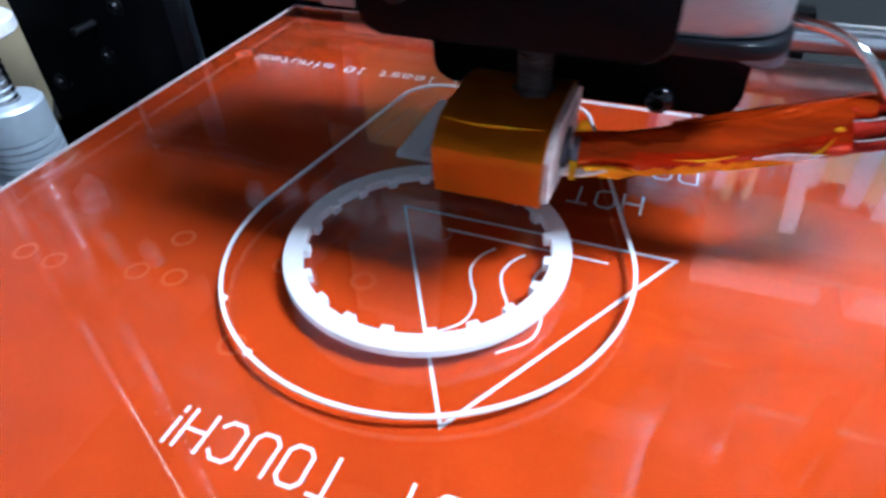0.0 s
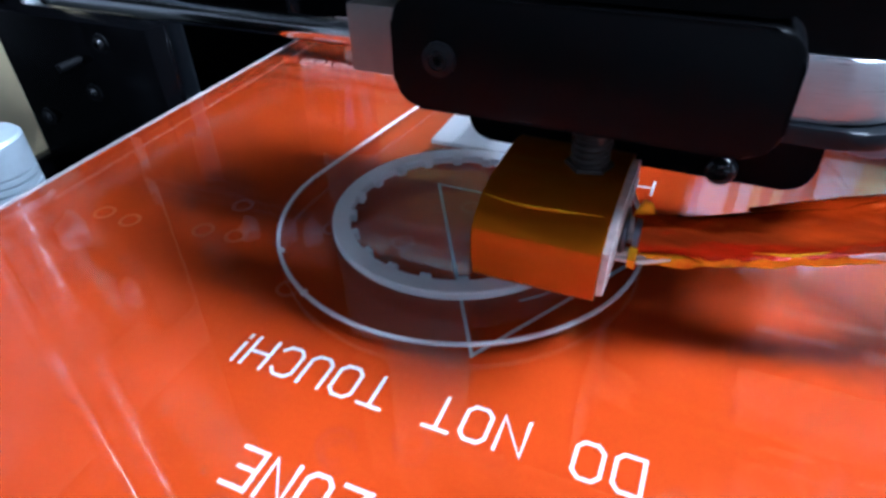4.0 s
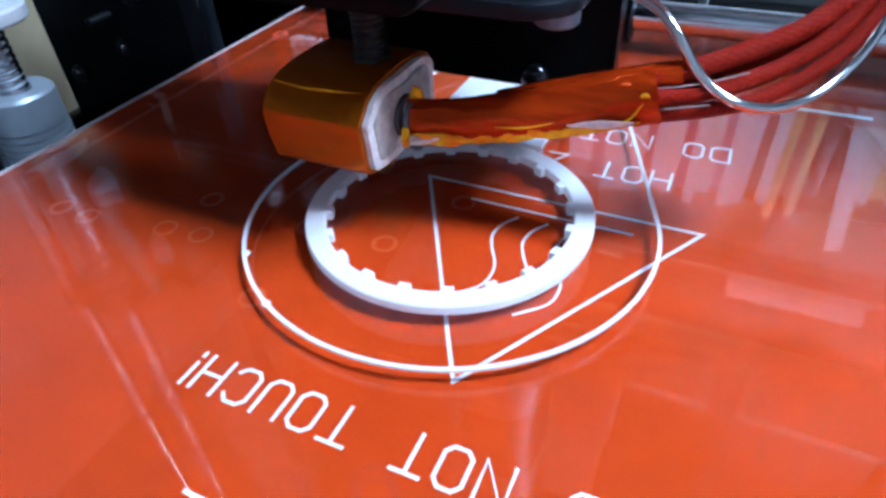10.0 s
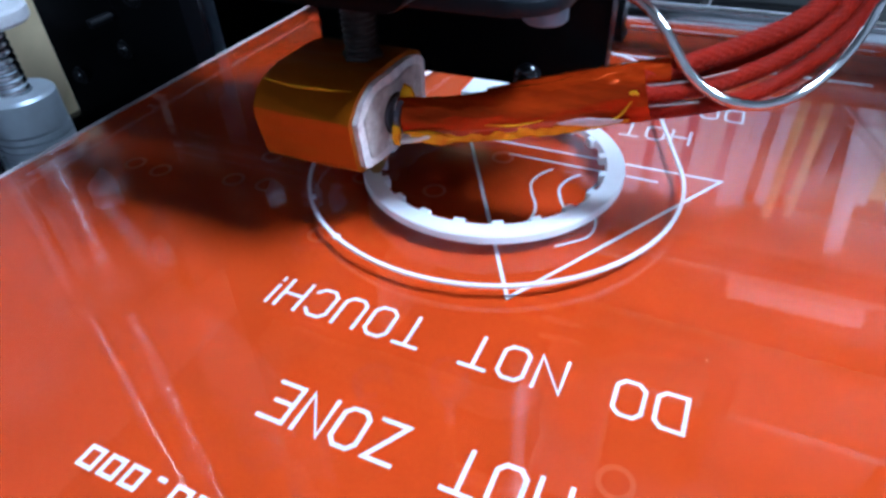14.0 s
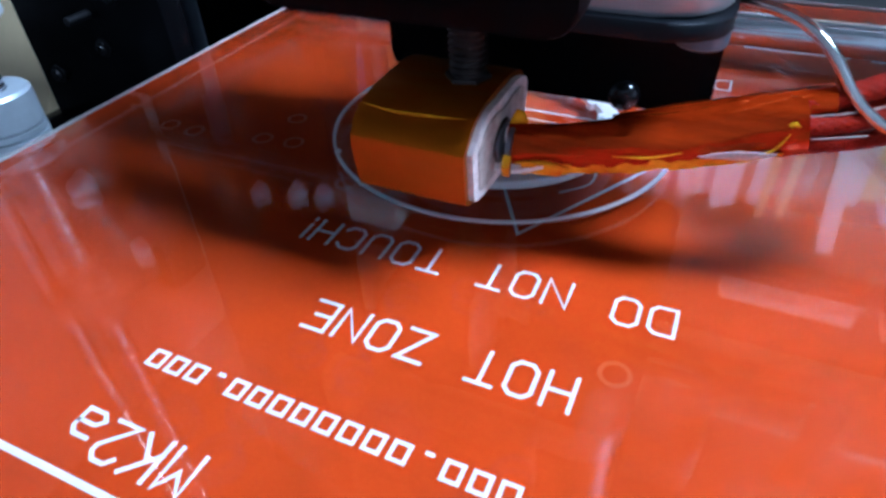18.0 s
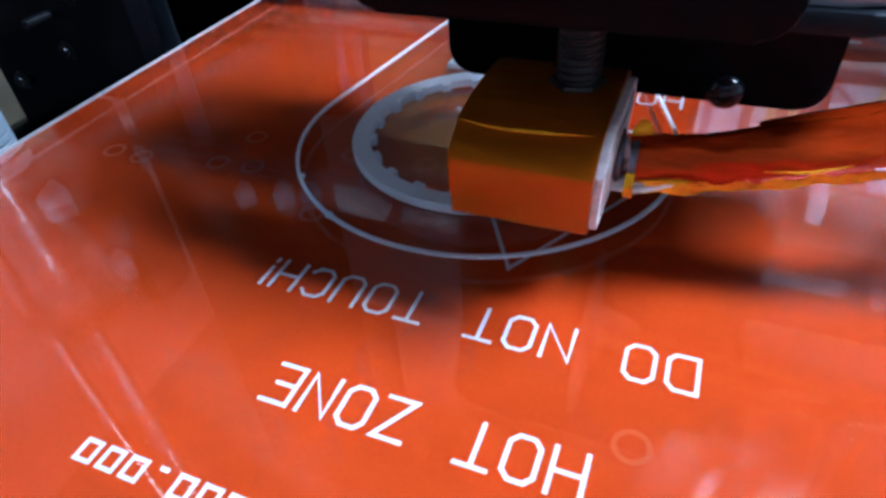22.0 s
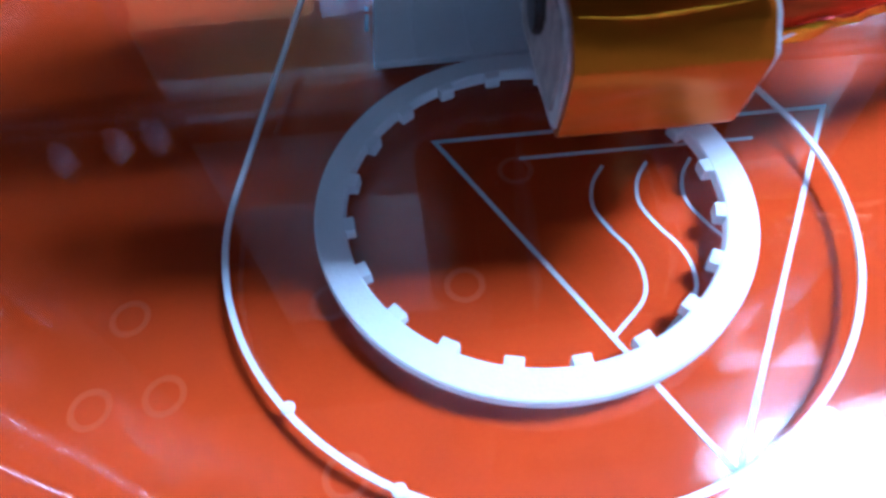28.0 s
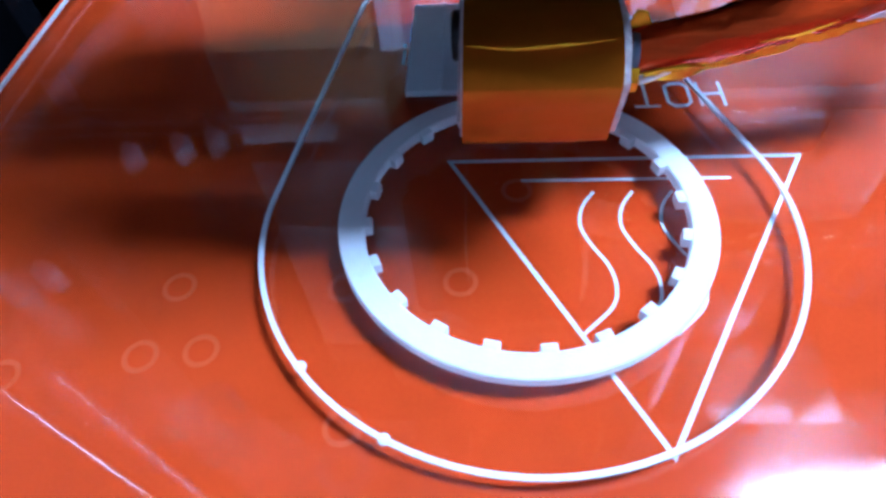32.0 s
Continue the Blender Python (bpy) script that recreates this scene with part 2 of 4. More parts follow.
CARD = material("brown_cardboard", (0.50, 0.27, 0.09), rough=0.85, vary=0.15, scale=20, bump=0.1, bump_scale=120)
WALL = material("white_wall_paint", (0.30, 0.30, 0.32), rough=0.8, vary=0.05, scale=3, bump=0.05, bump_scale=200)
DARK_WALL = material("grey_wall_paint", (0.14, 0.14, 0.15), rough=0.8, vary=0.05, scale=3, bump=0.05, bump_scale=200)
CEILING = material("dim_ceiling_paint", (0.09, 0.09, 0.10), rough=0.85, vary=0.04, scale=3)
FLOOR = material("grey_floor", (0.22, 0.20, 0.18), rough=0.6, vary=0.3, scale=6)
TABLE = material("dark_table_laminate", (0.010, 0.011, 0.010), rough=0.5, vary=0.3, scale=30)
DARK_BACK = material("dark_stained_board", (0.035, 0.03, 0.03), rough=0.6, vary=0.3, scale=12)
PALE_CARD = material("pale_cardboard", (0.50, 0.46, 0.42), rough=0.8, vary=0.1, scale=20)
GREY_CARD = material("grey_cardboard", (0.12, 0.11, 0.105), rough=0.85, vary=0.15, scale=20)
SHELF_WOOD = material("pale_shelf_board", (0.62, 0.56, 0.48), rough=0.55, vary=0.2, scale=14, stretch=(0.2, 3, 3))
PAPER = material("book_paper", (0.76, 0.72, 0.64), rough=0.85, vary=0.15, scale=60)
LAMP_GLOW = emitter("lamp_diffuser", (0.93, 0.97, 1.0), LAMP_POWER)
SPOT_GLOW = emitter("small_lamp_diffuser", (0.93, 0.97, 1.0), SPOT_POWER)
LAMP_BODY = material("lamp_white_enamel", (0.8, 0.8, 0.8), rough=0.4)


# ---- mesh helpers ----
def finish(name, bm, mat, smooth=35):
    bmesh.ops.recalc_face_normals(bm, faces=bm.faces)
    me = bpy.data.meshes.new(name)
    if smooth:
        for f in bm.faces:
            f.smooth = True
        for e in bm.edges:
            if len(e.link_faces) == 2 and e.calc_face_angle(0) > radians(smooth):
                e.smooth = False
    bm.to_mesh(me)
    bm.free()
    me.materials.append(mat)
    return me


def part(name, bm, mat, parent=None, label="", smooth=35):
    ob = new(name, finish(name, bm, mat, smooth))
    if parent is not None:
        ob.parent = parent
    if label:
        ob["label"] = label
    return ob


def empty(name, at=(0, 0, 0)):
    ob = new(name)
    ob.empty_display_size = 0.01
    ob.location = at
    return ob


def box(x0, x1, y0, y1, z0, z1, bevel=0.0, segments=2, bm=None):
    own = bmesh.new()
    bmesh.ops.create_cube(own, size=1)
    for v in own.verts:
        v.co = ((x0 + x1) / 2 + v.co.x * (x1 - x0), (y0 + y1) / 2 + v.co.y * (y1 - y0), (z0 + z1) / 2 + v.co.z * (z1 - z0))
    if bevel:
        bmesh.ops.bevel(own, geom=own.edges[:], offset=bevel, segments=segments, affect="EDGES", profile=0.5)
    return merge(bm, own)


def merge(bm, own):
    if bm is None:
        return own
    me = bpy.data.meshes.new("t")
    own.to_mesh(me)
    own.free()
    bm.from_mesh(me)
    bpy.data.meshes.remove(me)
    return bm


def lathe(profile, at=(0, 0, 0), axis="z", n=32, bm=None):
    """A solid of revolution from (radius, height) pairs, closed at both ends."""
    own = bmesh.new()
    rings = []
    for r, h in profile:
        rings.append([own.verts.new((r * math.cos(2 * math.pi * k / n), r * math.sin(2 * math.pi * k / n), h)) for k in range(n)])
    for a, b in zip(rings, rings[1:]):
        for k in range(n):
            own.faces.new((a[k], a[(k + 1) % n], b[(k + 1) % n], b[k]))
    own.faces.new(rings[0][::-1])
    own.faces.new(rings[-1])
    turn = {"z": Matrix(), "x": Matrix.Rotation(radians(90), 4, "Y"), "y": Matrix.Rotation(radians(-90), 4, "X")}[axis]
    own.transform(Matrix.Translation(at) @ turn)
    return merge(bm, own)


def rod(r, h0, h1, at=(0, 0, 0), axis="z", n=24, chamfer=0.0003, bm=None):
    return lathe([(r - chamfer, h0), (r, h0 + chamfer), (r, h1 - chamfer), (r - chamfer, h1)], at, axis, n, bm)


def prism(outline, axis, a, b, bevel=0.0, bm=None):
    """A closed outline extruded along an axis from a to b. Axis x: points are (y, z); y: (x, z); z: (x, y)."""
    own = bmesh.new()
    put = {"x": lambda p, s: (s, p[0], p[1]), "y": lambda p, s: (p[0], s, p[1]), "z": lambda p, s: (p[0], p[1], s)}[axis]
    lo = [own.verts.new(put(p, a)) for p in outline]
    hi = [own.verts.new(put(p, b)) for p in outline]
    n = len(outline)
    for k in range(n):
        own.faces.new((lo[k], lo[(k + 1) % n], hi[(k + 1) % n], hi[k]))
    own.faces.new(lo[::-1])
    own.faces.new(hi)
    if bevel:
        rim = [e for e in own.edges if any(len(f.verts) > 4 for f in e.link_faces)]
        bmesh.ops.bevel(own, geom=rim, offset=bevel, segments=2, affect="EDGES", profile=0.5)
    return merge(bm, own)


def rounded(x0, x1, z0, z1, r, n=6):
    out = []
    for cx, cz, a in ((x1 - r, z1 - r, 0), (x0 + r, z1 - r, 90), (x0 + r, z0 + r, 180), (x1 - r, z0 + r, 270)):
        out += [(cx + r * math.cos(radians(a + 90 * k / n)), cz + r * math.sin(radians(a + 90 * k / n))) for k in range(n + 1)]
    return out


def smooth_path(points, step=0.0015):
    """A curve through the points (Catmull-Rom), in steps of about that length."""
    p = [Vector(q) for q in points]
    p = [2 * p[0] - p[1], *p, 2 * p[-1] - p[-2]]
    out = []
    for a, b, c, d in zip(p, p[1:], p[2:], p[3:]):
        n = max(2, int((c - b).length / step))
        for k in range(n):
            t = k / n
            out.append(0.5 * (2 * b + (c - a) * t + (2 * a - 5 * b + 4 * c - d) * t * t + (3 * b - a - 3 * c + d) * t ** 3))
    out.append(p[-2])
    return out


def sweep(points, radius, n=12, bm=None, squash=(1, 1), wobble=0.0):
    """A tube along the points. radius: a number, or a function of 0..1 along the way."""
    own = bmesh.new()
    rings = []
    side = Vector((0, 0, 1))
    last = len(points) - 1
    for i, q in enumerate(points):
        ahead = (points[min(i + 1, last)] - points[max(i - 1, 0)]).normalized()
        side = (side - ahead * side.dot(ahead)).normalized()
        other = ahead.cross(side)
        r = radius(i / last) if callable(radius) else radius
        ring = []
        for k in range(n):
            a = 2 * math.pi * k / n
            w = 1 + wobble * noise.noise(Vector((i * 0.35, 3 * math.cos(a), 3 * math.sin(a))))
            ring.append(own.verts.new(q + r * w * (squash[0] * math.cos(a) * side + squash[1] * math.sin(a) * other)))
        rings.append(ring)
    for a, b in zip(rings, rings[1:]):
        for k in range(n):
            own.faces.new((a[k], a[(k + 1) % n], b[(k + 1) % n], b[k]))
    own.faces.new(rings[0][::-1])
    own.faces.new(rings[-1])
    return merge(bm, own)


def braided(points, radius, carriers=8, lay=0.0012, n=40):
    """A plaited sleeve: strands that cross in two directions stand proud along the tube."""
    own = bmesh.new()
    side, rings, last, run = Vector((0, 0, 1)), [], len(points) - 1, 0.0
    for i, q in enumerate(points):
        run += (q - points[i - 1]).length if i else 0.0
        ahead = (points[min(i + 1, last)] - points[max(i - 1, 0)]).normalized()
        side = (side - ahead * side.dot(ahead)).normalized()
        other = ahead.cross(side)
        ring_ = []
        for k in range(n):
            a = 2 * math.pi * k / n
            w = 1 + 0.075 * math.sin(carriers * a + 0.6) * math.sin(2 * math.pi * run / lay) + 0.05 * noise.noise(Vector((run * 300, math.cos(a), math.sin(a))))
            ring_.append(own.verts.new(q + radius * w * (math.cos(a) * side + math.sin(a) * other)))
        rings.append(ring_)
    for a, b in zip(rings, rings[1:]):
        for k in range(n):
            own.faces.new((a[k], a[(k + 1) % n], b[(k + 1) % n], b[k]))
    own.faces.new(rings[0][::-1])
    own.faces.new(rings[-1])
    return own


def strip(points, width, z0, z1, closed=False, bm=None, ends=True):
    """A flat band of that width along (x, y) points, from z0 to z1; mitred corners."""
    own = bmesh.new()
    pts = [Vector(q) for q in points]
    n = len(pts)
    rows = []
    for i, q in enumerate(pts):
        a = pts[i - 1] if i or closed else None
        b = pts[(i + 1) % n] if i < n - 1 or closed else None
        d0 = (q - a).normalized() if a is not None else (b - q).normalized()
        d1 = (b - q).normalized() if b is not None else d0
        n0, n1 = Vector((-d0.y, d0.x)), Vector((-d1.y, d1.x))
        m = (n0 + n1)
        m = m / max(m.length_squared, 0.8) * 2
        h = width / 2
        c = q.copy()
        if not closed and ends and i == 0:
            c = q - d1 * h
        if not closed and ends and i == n - 1:
            c = q + d0 * h
        m = m * h
        rows.append([own.verts.new((*(c - m), z0)), own.verts.new((*(c + m), z0)), own.verts.new((*(c + m), z1)), own.verts.new((*(c - m), z1))])
    pairs = list(zip(rows, rows[1:])) + ([(rows[-1], rows[0])] if closed else [])
    for a, b in pairs:
        for k in range(4):
            own.faces.new((a[k], a[(k + 1) % 4], b[(k + 1) % 4], b[k]))
    if not closed:
        own.faces.new(rows[0])
        own.faces.new(rows[-1][::-1])
    return merge(bm, own)


# ---- the room ----
def wall_piece(name, label, *size, mat=WALL, bevel=0.0):
    return tagged(part(name, box(*size, bevel=bevel), mat), label, "wall", kind="structure")


wall_piece("wall_north", "plain grey painted wall behind the shelf", -1.7, 2.0, 1.40, 1.50, -0.85, 1.75, mat=DARK_WALL)
wall_piece("wall_south", "plain white painted wall", -1.7, 2.0, -1.50, -1.40, -0.85, 1.75)
wall_piece("wall_east", "plain white painted wall", 1.90, 2.0, -1.40, 1.40, -0.85, 1.75)
wall_piece("wall_west", "plain white painted wall", -1.7, -1.60, -1.40, 1.40, -0.85, 1.75)
tagged(part("ceiling", box(-1.7, 2.0, -1.5, 1.5, 1.75, 1.85), CEILING), "plain dim grey ceiling", "ceiling", kind="structure")
tagged(part("floor", box(-1.7, 2.0, -1.5, 1.5, -0.95, -0.85), FLOOR), "plain grey floor", "floor", kind="structure")

table = tagged(empty("table"), "dark laminate table under the printer", "table")
part("tabletop", box(-0.8, 0.8, -0.5, 0.8, -0.125, -0.095, 0.003), TABLE, table)
for lx in (-0.74, 0.74):
    for ly in (-0.44, 0.74):
        part("leg", box(lx - 0.025, lx + 0.025, ly - 0.025, ly + 0.025, -0.85, -0.125, 0.002), BLACK_STEEL, table)

lamp = tagged(empty("ceiling_lamp", LAMP), "broad white lamp hanging from the ceiling, switched on", "lamp")
lamp.rotation_euler[2] = radians(5)
part("diffuser", box(-0.24, 0.24, -0.15, 0.15, -0.07, -0.001, 0.03, 4), LAMP_GLOW, lamp, "glowing white diffuser")
part("lamp_housing", box(-0.255, 0.255, -0.165, 0.165, 0.0, 0.05, 0.008), LAMP_BODY, lamp)
for lx in (-0.2, 0.2):
    part("lamp_cord", rod(0.003, 0.05, 0.35, (lx, 0, 0)), LAMP_BODY, lamp)

small_lamp = tagged(empty("reading_lamp", SPOT), "small white lamp hanging from the ceiling, switched on", "lamp")
small_lamp.rotation_euler[2] = radians(25)
part("diffuser", box(-0.11, 0.11, -0.035, 0.035, -0.05, -0.001, 0.02, 4), SPOT_GLOW, small_lamp, "glowing white diffuser")
part("lamp_housing", box(-0.12, 0.12, -0.045, 0.045, 0.0, 0.04, 0.008), LAMP_BODY, small_lamp)
part("lamp_cord", rod(0.003, 0.04, 0.37, (0, 0, 0)), LAMP_BODY, small_lamp)

# ---- behind the printer: shelf, books, carton ----
shelf = tagged(empty("wall_shelf"), "tall shelf with pale boards and a dark back, full of books", "shelf")
for bz_ in (0.345, 0.72, 1.12):
    part("board", box(-1.56, 0.85, 0.93, 1.17, bz_, bz_ + 0.02, 0.001), SHELF_WOOD, shelf)
for sx in (-1.58, 0.85):
    part("side_panel", box(sx, sx + 0.02, 0.93, 1.17, -0.85, 1.20, 0.001), SHELF_WOOD, shelf)
part("back_panel", box(-1.56, 0.85, 1.17, 1.18, -0.85, 1.14), DARK_BACK, shelf, "dark back panel")

carton = tagged(empty("cardboard_box"), "brown cardboard box standing on the shelf", "box")
part("carton_body", box(-0.575, -0.225, 0.94, 1.15, 0.365, 0.61, 0.003), CARD, carton)
part("flap", box(-0.574, -0.226, 0.942, 1.05, 0.610, 0.613, 0.001), CARD, carton)

COVERS = [(0.84, 0.88, 0.93), (0.14, 0.03, 0.03), (0.72, 0.74, 0.72), (0.05, 0.09, 0.24), (0.72, 0.56, 0.24), (0.72, 0.80, 0.92),
          (0.12, 0.12, 0.14), (0.36, 0.12, 0.09), (0.82, 0.85, 0.90), (0.50, 0.38, 0.14), (0.22, 0.27, 0.42), (0.05, 0.05, 0.06)]
cover_mats = [material("book_cover", c, rough=0.4, vary=0.15, scale=30) for c in COVERS]
SPINES = ("white", "dark red", "off-white", "navy blue", "cream", "pale blue", "charcoal", "brick red", "white", "ochre", "slate blue", "black")


def book(x, width, height, depth, k):
    ob = tagged(empty("book", (x, 0.95, 0.3655)), "upright book with a " + SPINES[k] + " cover on the shelf", "book", "books on the shelf")
    t = 0.0022
    part("spine", box(0, width, 0, t, 0, height, 0.0006), cover_mats[k], ob)
    part("cover", box(0, t, t, depth, 0, height), cover_mats[k], ob)
    part("cover", box(width - t, width, t, depth, 0, height), cover_mats[k], ob)
    part("pages", box(t, width - t, t, depth - 0.004, 0.004, height - 0.004), PAPER, ob)
    return ob


ROW = [(0.026, 5, 0.262), (0.018, 8, 0.258), (0.022, 10, 0.256), (0.016, 5, 0.252), (0.024, 8, 0.250), (0.028, 0, 0.248), (0.014, 3, 0.20), (0.020, 5, 0.23),
       (0.024, 0, 0.24), (0.016, 3, 0.22), (0.020, 8, 0.25), (0.022, 2, 0.22), (0.014, 10, 0.21), (0.022, 0, 0.24), (0.018, 5, 0.23), (0.016, 6, 0.20),
       (0.018, 8, 0.22), (0.014, 4, 0.245), (0.016, 7, 0.19), (0.013, 4, 0.235), (0.024, 11, 0.19), (0.024, 1, 0.18), (0.045, 2, 0.185), (0.040, 4, 0.17),
       (0.030, 8, 0.21), (0.022, 4, 0.20), (0.034, 0, 0.23), (0.020, 3, 0.22), (0.030, 8, 0.25), (0.026, 9, 0.21), (0.034, 2, 0.24), (0.030, 6, 0.22),
       (0.026, 5, 0.23), (0.030, 1, 0.22), (0.034, 0, 0.25)]
rng = random.Random(7)
bx = -0.215
for w, k, h in ROW:
    book(bx, w, h, rng.uniform(0.13, 0.19), k)
    bx += w + 0.0012
for i in range(6):
    book(-0.72 + i * 0.021, 0.019, rng.uniform(0.13, 0.22), 0.15, (1, 6, 11, 3)[i % 4])

card = tagged(part("card", box(-0.014, 0.014, 0, 0.0012, 0, 0.285, 0.0002), cover_mats[8]), "narrow white card leaning in front of the books", "card")
card.matrix_world = pose(0.232, 0.942, 0.3655, 0, 7, 0)


def lying_book(x0, x1, z, thick, k):
    ob = tagged(empty("book", (x0, 0.96, z)), "lying book with a " + SPINES[k] + " cover on the upper board", "book", "books on the shelf")
    part("cover", box(0, x1 - x0, 0, 0.16, 0, 0.002), cover_mats[k], ob)
    part("cover", box(0, x1 - x0, 0, 0.16, thick - 0.002, thick), cover_mats[k], ob)
    part("pages", box(0.002, x1 - x0 - 0.002, 0.003, 0.157, 0.002, thick - 0.002), PAPER, ob)


for x0, x1, pile in ((0.12, 0.36, ((0.030, 2), (0.024, 7), (0.022, 8))), (0.42, 0.68, ((0.035, 5), (0.03, 2), (0.025, 0))), (-0.30, -0.08, ((0.03, 6), (0.02, 1))), (-0.84, -0.62, ((0.04, 8), (0.03, 5), (0.05, 0))), (-0.58, -0.36, ((0.05, 5), (0.03, 3), (0.04, 8)))):
    z = 0.7404
    for thick, k in pile:
        lying_book(x0 + rng.uniform(0, 0.02), x1 + rng.uniform(0, 0.02), z, thick, k)
        z += thick + 0.0004


def storage_box(x0, x1, h, mat, label):
    ob = tagged(empty("storage_box", (x0, 0.95, 1.1402)), label, "box")
    part("box_body", box(0, x1 - x0, 0, 0.19, 0, h, 0.003), mat, ob)
    part("lid", box(-0.004, x1 - x0 + 0.004, -0.004, 0.194, h + 0.0003, h + 0.03, 0.002), mat, ob)


storage_box(0.20, 0.52, 0.36, GREY_CARD, "grey cardboard storage box with a lid on the top board")
storage_box(0.545, 0.83, 0.36, GREY_CARD, "grey cardboard storage box with a lid on the top board")
storage_box(-0.62, -0.05, 0.575, PALE_CARD, "large pale storage box with a lid on the top board")

# ---- the printer's frame ----
frame_thing = tagged(empty("printer_frame"), "black acrylic printer frame with upright posts and a top beam", "printer frame")
part("left_post", box(-0.215, -0.118, 0.098, 0.106, -0.095, 0.36, 0.0006), BLACK_ACRYLIC, frame_thing)
part("foot_plate", box(-0.181, -0.118, 0.034, 0.042, -0.095, 0.0175, 0.0006), BLACK_ACRYLIC, frame_thing)
part("right_post", box(0.1905, 0.235, 0.098, 0.106, -0.095, 0.36, 0.0006), BLACK_ACRYLIC, frame_thing)
part("top_beam", box(-0.215, 0.225, 0.1065, 0.1145, 0.30, 0.38, 0.0006), BLACK_ACRYLIC, frame_thing)
part("rear_panel", prism([(-0.275, -0.095), (-0.100, -0.095), (-0.100, 0.012), (-0.134, 0.022), (-0.142, 0.085), (-0.275, 0.085)], "y", 0.150, 0.158, 0.0006), BLACK_ACRYLIC, frame_thing)
part("base_panel", box(-0.25, 0.25, -0.20, 0.25, -0.095, -0.088, 0.0006), BLACK_ACRYLIC, frame_thing)
part("side_panel", box(-0.190, -0.182, -0.19, 0.22, -0.088, -0.034, 0.0006), BLACK_ACRYLIC, frame_thing)


def bolt_head(at, r=0.0030, h=0.0026, mat=STEEL, parent=frame_thing, name="bolt"):
    """A cap screw that points to the viewer, with a socket, over a washer."""
    bm = lathe([(r * 1.7, 0.0), (r * 1.7, -0.0006), (r, -0.0007), (r, -h), (r * 0.86, -h - 0.0004), (r * 0.5, -h - 0.0004), (r * 0.48, -h + 0.001)],
               at, "y", 20)
    return part(name, bm, mat, parent)


def hex_bolt(at, r=0.0034, length=0.0045, mat=CAP_STEEL, parent=frame_thing):
    """A hexagon cap nut with a domed end over a washer, pointing to the viewer."""
    bm = prism([(at[0] + r * math.cos(radians(60 * k)), at[2] + r * math.sin(radians(60 * k))) for k in range(6)], "y", at[1] - length, at[1] - 0.0006, 0.0003)
    rod(r * 1.35, -0.0006, 0.0, at, "y", 20, 0.0001, bm)
    top = at[1] - length
    lathe([(r * 0.86, 0.0), (r * 0.84, -r * 0.3), (r * 0.68, -r * 0.62), (r * 0.4, -r * 0.84), (r * 0.12, -r * 0.92)], (at[0], top, at[2]), "y", 24, bm)
    return part("cap_nut", bm, mat, parent)


for bx_, by_, bz_ in ((-0.1544, 0.0165, 0.0430), (-0.1520, 0.0165, 0.0774), (-0.1235, 0.0980, 0.0905), (-0.1380, 0.0980, 0.0930), (-0.1600, 0.0980, 0.0975)):
    hex_bolt((bx_, by_, bz_))
for bx_, bz_ in ((-0.136, 0.012), (-0.172, -0.016), (-0.128, -0.020), (-0.146, -0.004)):
    bolt_head((bx_, 0.034, bz_), 0.0016, 0.0016, BLACK_STEEL)
part("dome_nut", lathe([(0.0036, 0.0), (0.0036, -0.0014), (0.0030, -0.0030), (0.0019, -0.0040), (0.0006, -0.0044)], (-0.1400, 0.0164, 0.0655), "y", 24), CAP_STEEL, frame_thing, "bright dome nut")
part("bolt_shank", rod(0.0012, -0.008, 0.0, (-0.147, 0.034, 0.006), "y"), BLACK_STEEL, frame_thing)

beige = part("beige_board", box(-0.62, -0.277, -0.005, 0.005, -0.108, 0.052, 0.001), BEIGE)
beige.matrix_world = pose(0, 0.132, 0.001, -28, 0, 0)
tagged(beige, "plain beige board leaning behind the frame", "board")

# Upright drive on the near left: motor, coupling, threaded rod.
motor = tagged(empty("z_motor"), "square stepper motor at the foot of the threaded rod", "motor")
part("motor_body", box(-0.173, -0.131, -0.020, 0.022, -0.088, -0.040, 0.004), BLACK_STEEL, motor)
part("motor_cap", box(-0.173, -0.131, -0.020, 0.022, -0.0395, -0.034, 0.004), ALUMINIUM, motor)

SCREW = (-0.1500, -0.0004)
coupling = tagged(empty("shaft_coupling", (*SCREW, 0)), "silver aluminium helical shaft coupling", "coupling")
prof = [(0.0085, -0.034), (0.0095, -0.033)]
for kk in range(6):
    z = -0.0245 + kk * 0.0022
    prof += [(0.0095, z), (0.0078, z + 0.0001), (0.0078, z + 0.0005), (0.0095, z + 0.0006)]
prof += [(0.0095, -0.0042), (0.0088, -0.0034), (0.0042, -0.0034), (0.0040, -0.0050)]
part("coupling_body", lathe(prof, n=40), COUPLING, coupling)
part("set_screw", rod(0.0015, -0.0098, -0.0085, (0, 0, -0.0085), "y"), BLACK_STEEL, coupling)


def threaded(r, pitch, z0, z1, depth):
    """A real helical thread: one vertex ring a step, the radius riding on the helix."""
    own = bmesh.new()
    n, per = 14, 6
    steps = int((z1 - z0) / pitch * per)
    rings = []
    for i in range(steps + 1):
        z = z0 + (z1 - z0) * i / steps
        ring = []
        for k in range(n):
            ph = (z / pitch - k / n) % 1.0
            rr = r - depth * abs(2 * ph - 1)
            ring.append(own.verts.new((rr * math.cos(2 * math.pi * k / n), rr * math.sin(2 * math.pi * k / n), z)))
        rings.append(ring)
    for a, b in zip(rings, rings[1:]):
        for k in range(n):
            own.faces.new((a[k], a[(k + 1) % n], b[(k + 1) % n], b[k]))
    own.faces.new(rings[0][::-1])
    own.faces.new(rings[-1])
    return own


